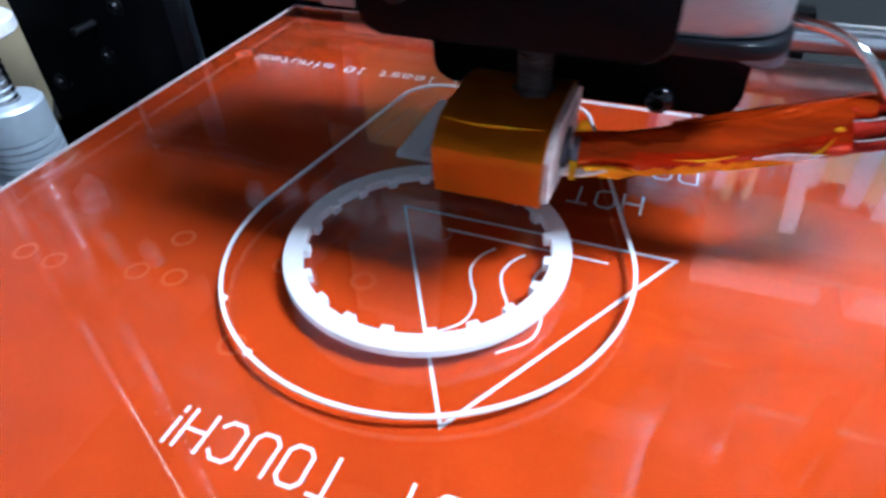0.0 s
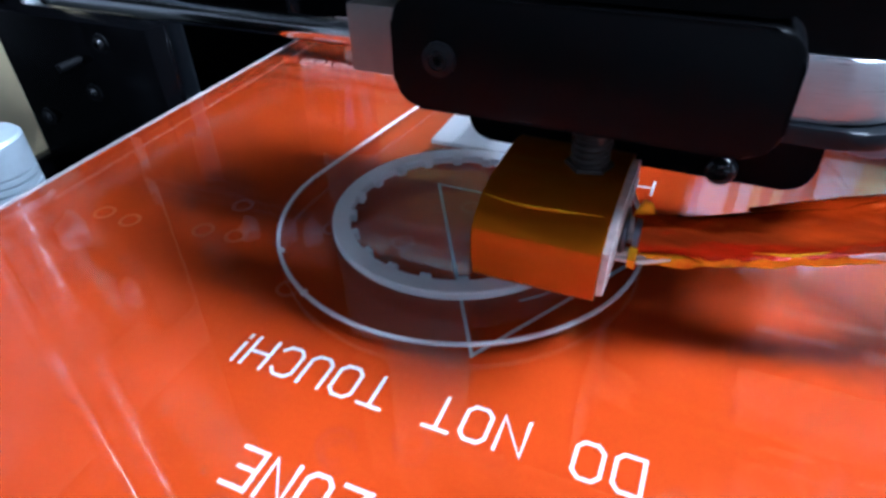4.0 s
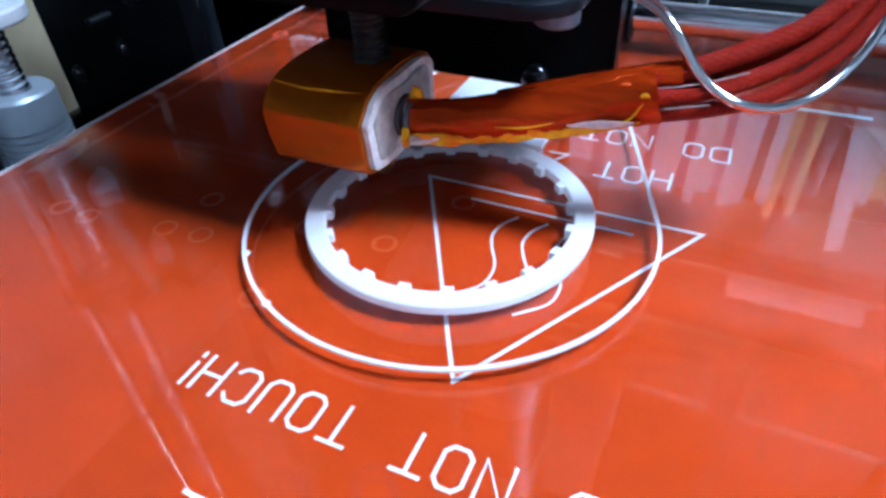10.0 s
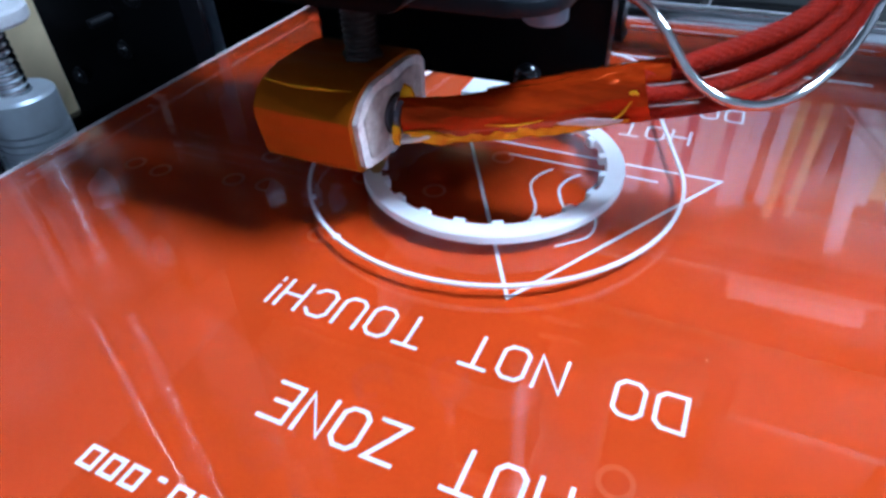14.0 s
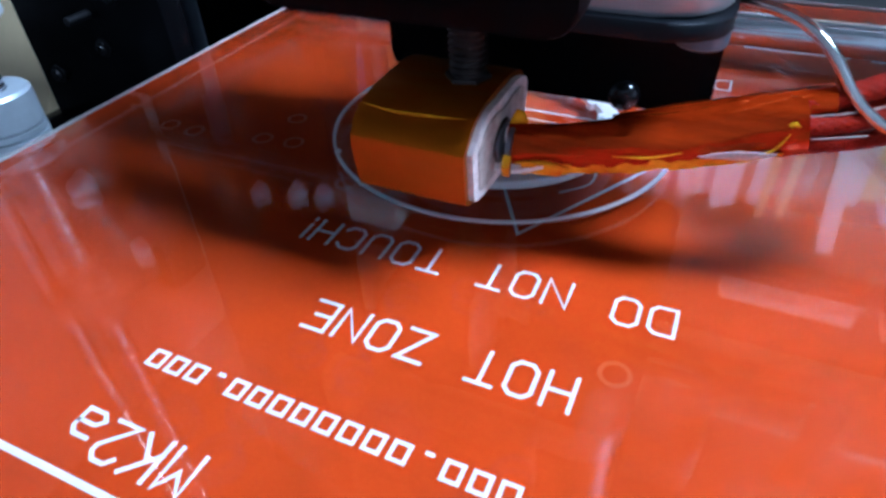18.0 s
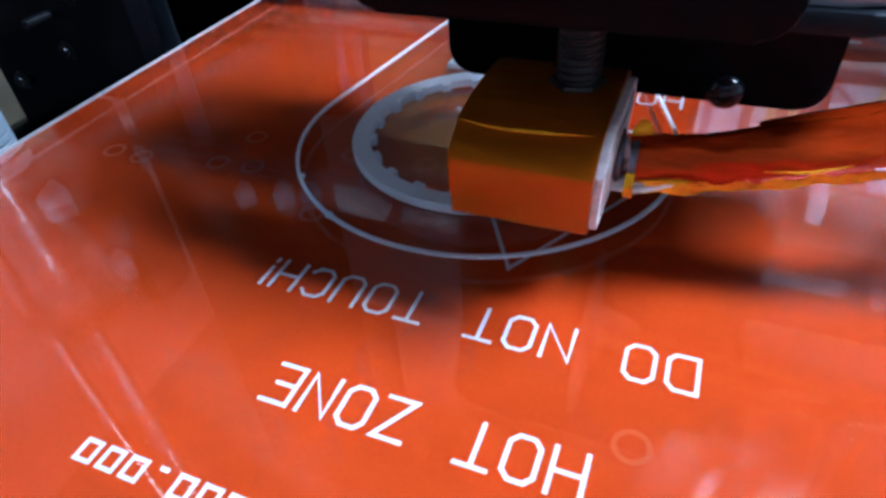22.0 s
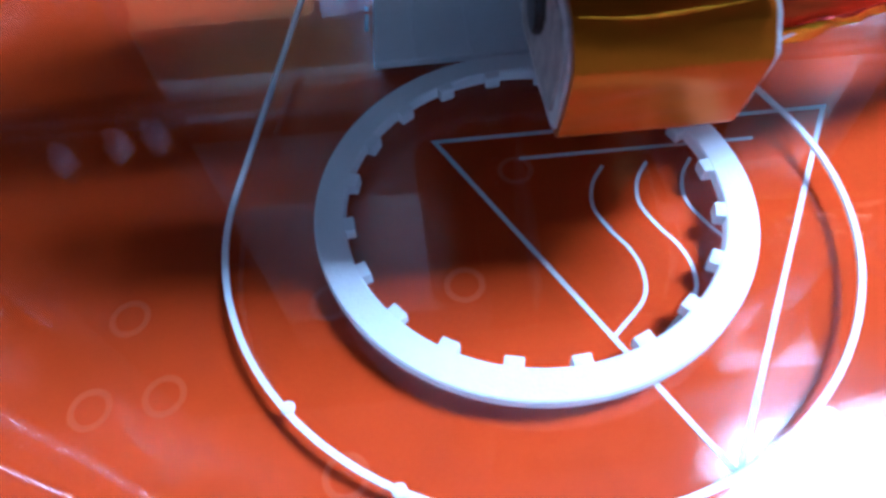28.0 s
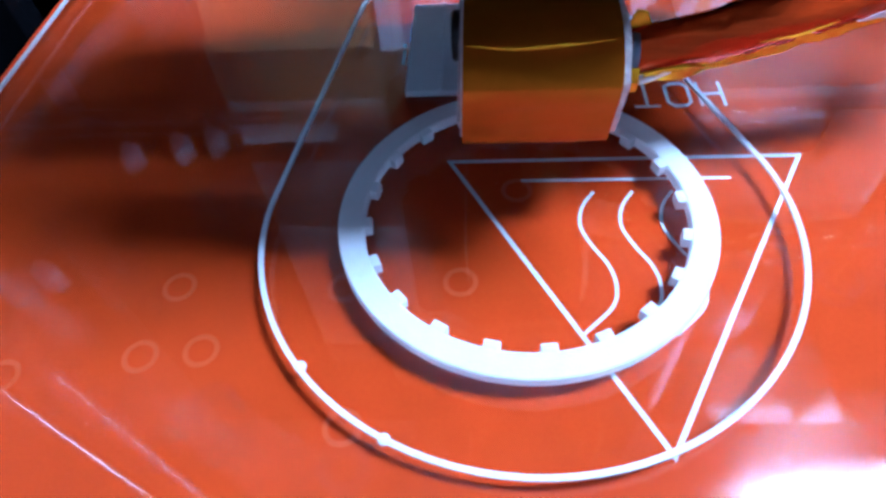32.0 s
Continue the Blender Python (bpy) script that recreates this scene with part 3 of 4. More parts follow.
lead = part("threaded_rod", threaded(0.0040, 0.0020, -0.0045, 0.300, 0.0004), SCREW_STEEL, smooth=60)
lead.location = (*SCREW, 0)
tagged(lead, "steel threaded rod standing in the coupling", "threaded rod")

upright = tagged(part("smooth_rod", rod(0.003, -0.088, 0.32, (-0.1605, -0.0075, 0)), CHROME), "polished upright guide rod beside the threaded rod", "guide rod")
tagged(part("smooth_rod", rod(0.004, -0.088, 0.060, (-0.1600, 0.083, 0)), DARK_STEEL), "grey steel upright rod behind the bed", "guide rod")

x_end = tagged(empty("rod_holder"), "black plastic holder for the cross rods, on the threaded rod", "rod holder")
part("holder_body", box(-0.180, -0.132, 0.0165, 0.0330, 0.0360, 0.085, 0.002), BLACK_PLASTIC, x_end)
part("nut_trap", box(-0.163, -0.137, -0.011, 0.0163, 0.0720, 0.0775, 0.001), BLACK_PLASTIC, x_end)
part("drive_nut", lathe([(0.0105, 0.0125), (0.0112, 0.0132), (0.0112, 0.0158), (0.0105, 0.0164)], (*SCREW, 0.002), n=32), ZINC, x_end, "dull grey flange nut")
part("nut_neck", rod(0.0062, 0.0705, 0.0790, (*SCREW, 0)), DARK_STEEL, x_end)
part("rod_clamp", box(-0.244, -0.2235, 0.068, 0.094, -0.004, 0.085, 0.002), BLACK_PLASTIC, x_end)
part("clamp_arm", box(-0.2435, -0.1805, 0.0335, 0.0675, 0.040, 0.084, 0.002), BLACK_PLASTIC, x_end)
part("rod_collar", lathe([(0.0050, 0), (0.0068, 0.0002), (0.0068, 0.0022), (0.0050, 0.0024)], (-0.2225, 0.080, 0.0065), "x", 28), PALE_WIRE, x_end, "pale ring round the rod's end")

for rz, lab in ((0.0065, "polished lower cross rod over the bed"), (0.0655, "polished upper cross rod")):
    tagged(part("cross_rod", rod(0.0040, -0.243, 0.205, (0, 0.080, rz), "x", 32), CHROME), lab, "guide rod", "cross rods of the print head")
x_end_b = tagged(empty("rod_holder"), "black plastic holder at the far end of the cross rods", "rod holder")
part("rod_clamp", box(0.186, 0.205, 0.060, 0.094, -0.004, 0.085, 0.002), BLACK_PLASTIC, x_end_b)
part("holder_body", box(0.150, 0.186, 0.0425, 0.095, -0.080, 0.090, 0.002), BLACK_PLASTIC, x_end_b)
# unseen column added to block the lamp and shade the bed's right rear
part("shade_column", box(0.150, 0.190, 0.0220, 0.115, 0.0905, 0.232, 0.002), BLACK_ACRYLIC, x_end_b)

ribbon = smooth_path([(0.004, 0.158, -0.070), (0.010, 0.160, -0.012), (0.026, 0.172, 0.020), (0.060, 0.196, 0.050), (0.110, 0.215, 0.100)], 0.003)
tagged(part("ribbon_cable", sweep(ribbon, 0.0042, 12, squash=(0.25, 1.0)), PALE_WIRE), "white flat cable hanging behind the bed", "cable")

# Rails under the bed.
for rx in (-0.055, 0.055):
    tagged(part("bed_rail", rod(0.004, -0.19, 0.24, (rx, 0, -0.045), "y"), CHROME), "steel slide rail under the bed", "guide rod", "bed rails")
for yy in (-0.192, 0.238):
    tagged(part("rail_bar", box(-0.075, 0.075, yy - 0.006, yy + 0.006, -0.088, -0.036, 0.001), BLACK_PLASTIC), "black bar that carries the bed rails", "bar")

# ---- the heated bed (slides) ----
bed = tagged(empty("heated_bed"), "bright red heated print bed with white printed warnings", "print bed")
part("circuit_board", box(-0.1118, 0.1118, -0.1118, 0.1118, -0.0041, -0.0025, 0.0003), RED_MASK, bed, "bright red circuit board")
part("carrier_plate", prism(rounded(-0.09, 0.09, -0.09, 0.09, 0.01), "z", -0.026, -0.022), BLACK_ACRYLIC, bed)
for cx in (-0.100, 0.100):
    for cy in (-0.100, 0.100):
        part("spring", rod(0.0035, -0.022, -0.0041, (cx * 0.8, cy * 0.8, 0)), STEEL, bed)
for cx in (-0.055, 0.055):
    for cy in (-0.05, 0.05):
        part("slide_bearing", rod(0.0075, cy - 0.012, cy + 0.012, (cx, 0, -0.045), "y"), ALUMINIUM, bed)
        part("bearing_clip", box(cx - 0.010, cx + 0.010, cy - 0.008, cy + 0.008, -0.0385, -0.026, 0.001), BLACK_PLASTIC, bed)

# Vector letters on a 4 x 6 grid.
OCT = [(1, 0), (3, 0), (4, 1), (4, 5), (3, 6), (1, 6), (0, 5), (0, 1), (1, 0)]
GLYPH = {
    "O": [OCT], "D": [[(0, 0), (3, 0), (4, 1), (4, 5), (3, 6), (0, 6), (0, 0)]], "N": [[(0, 0), (0, 6), (4, 0), (4, 6)]],
    "T": [[(0, 6), (4, 6)], [(2, 6), (2, 0)]], "U": [[(0, 6), (0, 1), (1, 0), (3, 0), (4, 1), (4, 6)]],
    "C": [[(4, 5), (3, 6), (1, 6), (0, 5), (0, 1), (1, 0), (3, 0), (4, 1)]], "H": [[(0, 0), (0, 6)], [(4, 0), (4, 6)], [(0, 3), (4, 3)]],
    "!": [[(0, 0), (0, 0.6)], [(0, 2), (0, 6)]], "Z": [[(0, 6), (4, 6), (0, 0), (4, 0)]], "E": [[(4, 0), (0, 0), (0, 6), (4, 6)], [(0, 3), (3, 3)]],
    "M": [[(0, 0), (0, 6), (2, 3), (4, 6), (4, 0)]], "K": [[(0, 0), (0, 6)], [(4, 6), (0, 2)], [(1.6, 3.4), (4, 0)]],
    "2": [[(0, 5), (1, 6), (3, 6), (4, 5), (4, 4), (0, 0), (4, 0)]], "1": [[(1, 5), (2, 6), (2, 0)], [(1, 0), (3, 0)]],
    "0": [OCT, [(0, 1), (4, 5)]], "a": [[(0.5, 4), (3, 4), (4, 3), (4, 0), (1, 0), (0, 1), (1, 2), (4, 2)]],
    "t": [[(2, 6), (2, 1), (3, 0), (4, 0)], [(0.5, 4), (3.5, 4)]], "l": [[(1, 6), (2, 6), (2, 0)], [(1, 0), (3, 0)]],
    "e": [[(4, 0), (1, 0), (0, 1), (0, 3), (1, 4), (3, 4), (4, 3), (4, 2), (0, 2)]], "s": [[(4, 4), (1, 4), (0, 3), (1, 2), (3, 2), (4, 1), (3, 0), (0, 0)]],
    "m": [[(0, 0), (0, 4)], [(0, 4), (2, 3), (2, 0)], [(2, 3), (4, 3), (4, 0)]], "i": [[(1, 4), (2, 4), (2, 0)], [(2, 5.4), (2, 6)]],
    "n": [[(0, 0), (0, 4), (3, 4), (4, 3), (4, 0)]], "u": [[(0, 4), (0, 1), (1, 0), (4, 0), (4, 4)]],
}
SILK_Z0, SILK_Z1 = -0.00249, -0.00244


def letters(text, x0, y0, cap, advance, stroke, wide=None):
    """The text turned by half a turn: it starts at x0 and runs to -x; the feet stand on y0 and the tops point to -y."""
    bm = bmesh.new()
    wide = wide or advance * 0.69
    level = 0
    for i, ch in enumerate(text):
        for line in GLYPH.get(ch, []):
            pts = [(x0 - i * advance - u / 4 * wide, y0 - v / 6 * cap) for u, v in line]
            closed = len(pts) > 2 and pts[0] == pts[-1]
            level += 1
            strip(pts[:-1] if closed else pts, stroke, SILK_Z0, SILK_Z1 + 0.000004 * (level % 5), closed, bm)
    return bm


def printed(bm, label):
    return part("print_marking", bm, SILK, bed, label, smooth=0)


printed(letters("DO NOT TOUCH!", 0.0273, -0.0397, 0.0057, 0.00525, 0.00054), "white words DO NOT TOUCH!")
printed(letters("HOT ZONE", 0.0170, -0.0577, 0.0057, 0.00525, 0.00060), "white words HOT ZONE")
printed(letters("HOT ZONE", 0.0183, 0.0327, 0.0057, 0.00525, 0.00052), "white words HOT ZONE")
printed(letters("DO NOT TOUCH!", 0.0279, 0.0464, 0.0057, 0.00525, 0.00050), "white words DO NOT TOUCH!")
printed(letters("MK2a", -0.0212, -0.0867, 0.0056, 0.00525, 0.00062), "white characters MK2a")
printed(letters("at least 10 minutes!", -0.0308, 0.0722, 0.0036, 0.00353, 0.00036), "small white words at least 10 minutes!")
bars = bmesh.new()
for i in range(16):
    bx0 = 0.0153 - i * 0.0035
    if i in (3, 12):
        strip([(bx0 - 0.0010, -0.0756), (bx0 - 0.0016, -0.0756)], 0.0006, SILK_Z0, SILK_Z1, False, bars)
        continue
    strip([(bx0 - 0.0003, -0.0755), (bx0 - 0.0024, -0.0755), (bx0 - 0.0024, -0.0780), (bx0 - 0.0003, -0.0780)], 0.00055, SILK_Z0, SILK_Z1, True, bars)
printed(bars, "row of small plain white boxes")
bars = bmesh.new()
for i, (a, b) in enumerate(((0.100, 0.080), (0.074, 0.060), (0.054, 0.030), (0.024, -0.004), (-0.010, -0.026))):
    strip([(a, 0.0708), (b, 0.0708)], 0.0014, SILK_Z0, SILK_Z1, False, bars)
for i in range(6):
    x0 = 0.0300 - i * 0.00525
    for v in (-0.0867, -0.0921):
        strip([(x0, v), (x0 - 0.0034, v)], 0.0007, SILK_Z0, SILK_Z1, False, bars)
    strip([(x0, -0.0871), (x0, -0.0917)], 0.0007, SILK_Z0, SILK_Z1, False, bars)
printed(bars, "white bars of unreadable small print")
printed(strip([(-0.0953, -0.0953), (0.0953, -0.0953)], 0.0009, SILK_Z0, SILK_Z1), "white border line")
printed(strip([(-0.0008, -0.0306), (0.0260, 0.0150), (-0.0260, 0.0150)], 0.00060, SILK_Z0, SILK_Z1, True), "white outline of a warning triangle")
printed(strip([(-0.0150, 0.0107), (0.0148, 0.0106)], 0.00050, SILK_Z0, SILK_Z1), "white bar of the heat symbol")
WAVE = [(-0.0051, 0.0080, 0), (-0.0068, 0.0054, 0), (-0.0075, 0.0018, 0), (-0.0062, -0.0019, 0), (-0.0046, -0.0048, 0), (-0.0039, -0.0080, 0),
        (-0.0047, -0.0115, 0), (-0.0087, -0.0155, 0)]
for i in range(3):
    path = [(q.x + 0.0056 * i, q.y) for q in smooth_path(WAVE, 0.0008)]
    printed(strip(path, 0.00045, SILK_Z0, SILK_Z1), "white wavy heat line")
for hx, hy_ in ((-0.0620, -0.0081), (-0.0393, -0.0084), (-0.0240, -0.0076), (-0.0808, -0.0214), (-0.0882, -0.0211), (-0.0371, -0.0276), (-0.0639, -0.0186), (-0.0563, -0.0178),
                (-0.0160, 0.0088), (0.0212, -0.0549), (-0.1035, 0.0712)):
    ringpts = [(hx + 0.0020 * math.cos(a * math.pi / 10), hy_ + 0.0020 * math.sin(a * math.pi / 10)) for a in range(20)]
    part("copper_pad", strip(ringpts, 0.0007, SILK_Z0, SILK_Z1 - 0.00003, True), PAD_MASK, bed)

glass = tagged(empty("glass_plate"), "clear glass plate lying on the red bed", "glass plate")
sheet = part("sheet", box(-0.1068, 0.1068, -0.1068, 0.1068, -0.0024, 0.0, 0.0), GLASS, glass, smooth=0)
sheet.visible_shadow = False
part("ground_edge", strip([(-0.10695, -0.10695), (0.10695, -0.10695), (0.10695, 0.10695), (-0.10695, 0.10695)], 0.00045, -0.0005, 0.00003, True), GROUND_EDGE, glass,
     "frosted pale ground edge", smooth=0)

# ---- the prints on the glass ----
RING = (-0.0155, 0.0013)


def ring_band():
    own = bmesh.new()
    n, outer, root = 96, 0.0251, 0.0216
    rows = []
    for z, grow in ((0.0, -0.0002), (0.00025, 0.0), (0.00155, 0.0), (0.0018, -0.00018)):
        turn = [2 * math.pi * k / n for k in range(n)]
        rows.append(([own.verts.new((RING[0] + (root - grow) * math.cos(a), RING[1] + (root - grow) * math.sin(a), z)) for a in turn],
                     [own.verts.new((RING[0] + (outer + grow) * math.cos(a), RING[1] + (outer + grow) * math.sin(a), z)) for a in turn]))
    for (ia, oa), (ib, ob_) in zip(rows, rows[1:]):
        for k in range(n):
            j = (k + 1) % n
            own.faces.new((ia[j], ia[k], ib[k], ib[j]))
            own.faces.new((oa[k], oa[j], ob_[j], ob_[k]))
    for (ia, oa), flip in ((rows[0], True), (rows[-1], False)):
        for k in range(n):
            j = (k + 1) % n
            f = (ia[k], ia[j], oa[j], oa[k])
            own.faces.new(f if flip else f[::-1])
    return own


ring = tagged(empty("toothed_ring"), "white printed ring with square inner teeth on the glass", "printed ring")
part("band", ring_band(), WHITE_PRINT, ring, smooth=30)
tooth_mesh = finish("tooth", box(0.0205, 0.0219, -0.00100, 0.00100, 0.0, 0.00174, 0.00016, 2), WHITE_PRINT)
for kk in range(20):
    tooth = new("tooth", tooth_mesh)
    tooth.parent = ring
    tooth.matrix_local = pose(RING[0], RING[1], 0, 0, 0, -84.7 + 18.0 * kk)

plate_thing = tagged(empty("printed_plate"), "flat white printed plate with raised ribs on the glass", "printed plate")
part("plate", box(-0.0335, -0.0070, 0.0278, 0.0540, 0.0, 0.0012, 0.0002), WHITE_PRINT, plate_thing)
for rx in (-0.0278, -0.0198, -0.0112):
    part("rib", box(rx - 0.0003, rx + 0.0003, 0.0280, 0.0538, 0.0012, 0.0015, 0.0001), WHITE_PRINT, plate_thing)


def skirt_path():
    """The outline 10.3 mm outside the hull of ring and plate."""
    pts = [(RING[0] + 0.0253 * math.cos(radians(a)), RING[1] + 0.0253 * math.sin(radians(a))) for a in range(0, 360, 4)]
    pts += [(-0.0335, 0.0540), (-0.0070, 0.0540)]
    out = []
    for k in range(144):
        a = radians(k * 2.5)
        d = Vector((math.cos(a), math.sin(a)))
        best = max(pts, key=lambda q: q[0] * d.x + q[1] * d.y)
        out.append((best[0] + 0.0104 * d.x, best[1] + 0.0099 * d.y))
    return out


loop = []
for q in skirt_path():
    if not loop or (Vector(q) - Vector(loop[-1])).length > 0.0004:
        loop.append(q)
skirt_ob = tagged(empty("print_skirt"), "thin white printed outline round ring and plate", "print skirt")
part("bead", strip(loop, 0.00066, 0.0, 0.0004, True), WHITE_PRINT, skirt_ob, smooth=0)
for nx, ny in ((-0.0424, -0.0214), (-0.0318, -0.0300)):
    part("blob", lathe([(0.0006, 0.0), (0.00075, 0.0002), (0.0006, 0.0005)], (nx, ny, 0), n=10), WHITE_PRINT, skirt_ob)

# ---- the print head (slides) ----
head = tagged(empty("extruder_carriage"), "black extruder carriage with tape-wrapped hot end and cooling fan", "extruder")

# carriage plate and the arm to the cross rods
part("carriage_plate", prism(rounded(-0.0650, -0.0002, 0.0090, 0.098, 0.0045), "y", 0.0225, 0.028, 0.0004), BLACK_ACRYLIC, head)
part("carriage_arm", box(-0.036, -0.024, 0.0283, 0.0725, 0.061, 0.077, 0.002), BLACK_PLASTIC, head)
for rz in (0.0065, 0.0655):
    part("rod_bearing", lathe([(0.0042, -0.054), (0.0075, -0.0538), (0.0075, -0.0062), (0.0042, -0.006)], (0, 0.080, rz), "x", 28), BLACK_PLASTIC, head)
part("bearing_block", box(-0.042, -0.018, 0.0660, 0.0722, 0.002, 0.0608, 0.001), BLACK_PLASTIC, head)
part("button_bolt", lathe([(0.0030, 0.0), (0.0030, -0.0006), (0.0027, -0.0016), (0.0020, -0.0023), (0.0011, -0.0026), (0.0010, -0.0016)], (-0.0154, 0.0224, 0.0114), "y", 24),
     BLACK_GLOSS, head, "glossy black button bolt")

# stepper motor with rounded silver end
part("motor_face", prism(rounded(-0.0406, -0.0004, -0.0165, 0.0215, 0.0080, 8), "z", 0.0390, 0.0462, 0.0005), ALUMINIUM, head, "brushed aluminium motor end")
part("motor_core", prism(rounded(-0.0402, -0.0008, -0.0160, 0.0215, 0.0070, 8), "z", 0.0463, 0.0740, 0.0), BLACK_PLASTIC, head, "dark motor body")
part("motor_cap", prism(rounded(-0.0406, -0.0004, -0.0165, 0.0215, 0.0080, 8), "z", 0.0741, 0.0814, 0.0005), ALUMINIUM, head)
part("idler_bracket", box(0.0002, 0.0150, -0.0060, 0.0180, 0.0420, 0.0620, 0.002), ALUMINIUM, head, "pale metal bracket beside the motor")
part("feeder_block", box(-0.0500, -0.0040, -0.0140, 0.0222, 0.0815, 0.1520, 0.002), BLACK_PLASTIC, head)
part("motor_bracket", prism(rounded(-0.0535, 0.0002, -0.0175, 0.0222, 0.0070, 8), "z", 0.0366, 0.0388, 0.0004), BRACKET, head)
part("spacer", lathe([(0.0028, 0.0346), (0.0031, 0.0349), (0.0031, 0.0366)], (-0.0030, -0.0110, 0), n=24), DARK_STEEL, head, "small dull steel spacer")

# cooling fan
FX0, FX1, FZ0, FZ1, FY = -0.0540, -0.0140, 0.0530, 0.0930, -0.0290


def fan_frame():
    own = bmesh.new()
    outer = rounded(FX0, FX1, FZ0, FZ1, 0.0035, 8)
    cx, cz = (FX0 + FX1) / 2, (FZ0 + FZ1) / 2
    front, back, fin, bin_ = [], [], [], []
    for x, z in outer:
        a = math.atan2(z - cz, x - cx)
        ix, iz = cx + 0.0188 * math.cos(a), cz + 0.0188 * math.sin(a)
        front.append(own.verts.new((x, FY, z)))
        back.append(own.verts.new((x, FY + 0.0058, z)))
        fin.append(own.verts.new((ix, FY, iz)))
        bin_.append(own.verts.new((ix, FY + 0.0058, iz)))
    n = len(outer)
    for k in range(n):
        j = (k + 1) % n
        own.faces.new((front[k], front[j], fin[j], fin[k]))
        own.faces.new((back[j], back[k], bin_[k], bin_[j]))
        own.faces.new((front[j], front[k], back[k], back[j]))
        own.faces.new((fin[k], fin[j], bin_[j], bin_[k]))
    return own


fan = part("fan_frame", fan_frame(), BLACK_PLASTIC, head, "glossy black fan frame")
FC = ((FX0 + FX1) / 2, (FZ0 + FZ1) / 2)
part("fan_backing", rod(0.0186, 0.0, 0.0006, (FC[0], FY + 0.0050, FC[1]), "y", 40), BLACK_PLASTIC, fan)
part("fan_hub", rod(0.0115, 0.0, 0.0044, (FC[0], FY + 0.0004, FC[1]), "y", 28), BLACK_PLASTIC, fan)
for kk in range(7):
    a = radians(kk * 360 / 7)
    bm = box(0.0112, 0.0182, 0.0008, 0.0016, -0.0032, 0.0032)
    bm.transform(Matrix.Translation((FC[0], FY + 0.0018, FC[1])) @ Matrix.Rotation(-a, 4, "Y") @ Matrix.Rotation(radians(35), 4, "X"))
    part("fan_blade", bm, BLACK_PLASTIC, fan)
mount = part("fan_mount", prism(rounded(FX0, FX1, 0.0400, 0.0526, 0.0032), "y", -0.0300, -0.0242, 0.0005), BLACK_PLASTIC, head, "plain black mounting bar under the fan")
bolt_head((FX0 + 0.0057, -0.0300, 0.0461), 0.0011, 0.0004, BLACK_STEEL, mount, "fan_screw")
sink = part("heat_sink", box(-0.0633, -0.0160, -0.0238, -0.0167, 0.0405, 0.0490, 0.0006), GREY_CAST, head, "dull grey aluminium heat sink")
part("shroud", box(-0.0622, -0.0160, -0.0226, -0.0170, 0.0495, 0.0930, 0.0008), BLACK_PLASTIC, head)
part("tape_label", box(-0.0585, -0.0420, -0.0236, -0.0228, 0.0500, 0.0570, 0.0003), KAPTON_FOLD_GLINT, sink)

# hot end: threaded throat, wrapped heater block, nozzle
thr = threaded(0.0030, 0.0010, 0.0244, 0.0362, 0.0004)
thr.transform(Matrix.Translation((-0.0345, -0.0086, 0)))
part("throat", thr, THROAT, head, "stained threaded steel throat", smooth=60)
hexa = [(-0.0345 + 0.0036 * math.cos(radians(60 * k + 12)), -0.0086 + 0.0036 * math.sin(radians(60 * k + 12))) for k in range(6)]
part("lock_nut", prism(hexa, "z", 0.0240, 0.0255, 0.0003), THROAT, head)
SECTION = [(0.0013, 0.0090), (-0.0079, 0.0084), (-0.0169, 0.0093), (-0.0203, 0.0100), (-0.0216, 0.0108), (-0.0221, 0.0122), (-0.0228, 0.0155), (-0.0234, 0.0192),
           (-0.0231, 0.0206), (-0.0213, 0.0226), (-0.0186, 0.0240), (-0.0139, 0.0247), (-0.0069, 0.0246), (-0.0019, 0.0239), (0.0013, 0.0219), (0.0021, 0.0163)]


def closed_curve(points, per=8):
    n = len(points)
    out = []
    for i in range(n):
        a, b, c, d = (Vector(points[(i + k - 1) % n]) for k in range(4))
        for k in range(per):
            t = k / per
            out.append(0.5 * (2 * b + (c - a) * t + (2 * a - 5 * b + 4 * c - d) * t * t + (3 * b - a - 3 * c + d) * t ** 3))
    return out


def wrapped_block(x0, x1, inset, wrinkle, steps=24):
    own = bmesh.new()
    cur = closed_curve(SECTION)
    cy, cz = -0.0104, 0.0172
    rows = []
    for i in range(steps + 1):
        x = x0 + (x1 - x0) * i / steps
        row = []
        for q in cur:
            d = Vector((q.x - cy, q.y - cz))
            w = wrinkle * (noise.noise(Vector((x * 70, q.x * 300, q.y * 300))) + 0.25 * noise.noise(Vector((x * 220, q.x * 700, q.y * 700 + 5))))
            s_ = 1 - (inset - w) / d.length
            sx = x + 0.0009 * (q.y - cz) / 0.007 * (0.3 if i in (0, steps) else 0)
            row.append(own.verts.new((sx, cy + d.x * s_, cz + d.y * s_)))
        rows.append(row)
    m = len(cur)
    for a, b in zip(rows, rows[1:]):
        for k in range(m):
            own.faces.new((a[k], a[(k + 1) % m], b[(k + 1) % m], b[k]))
    own.faces.new(rows[0][::-1])
    own.faces.new(rows[-1])
    return own


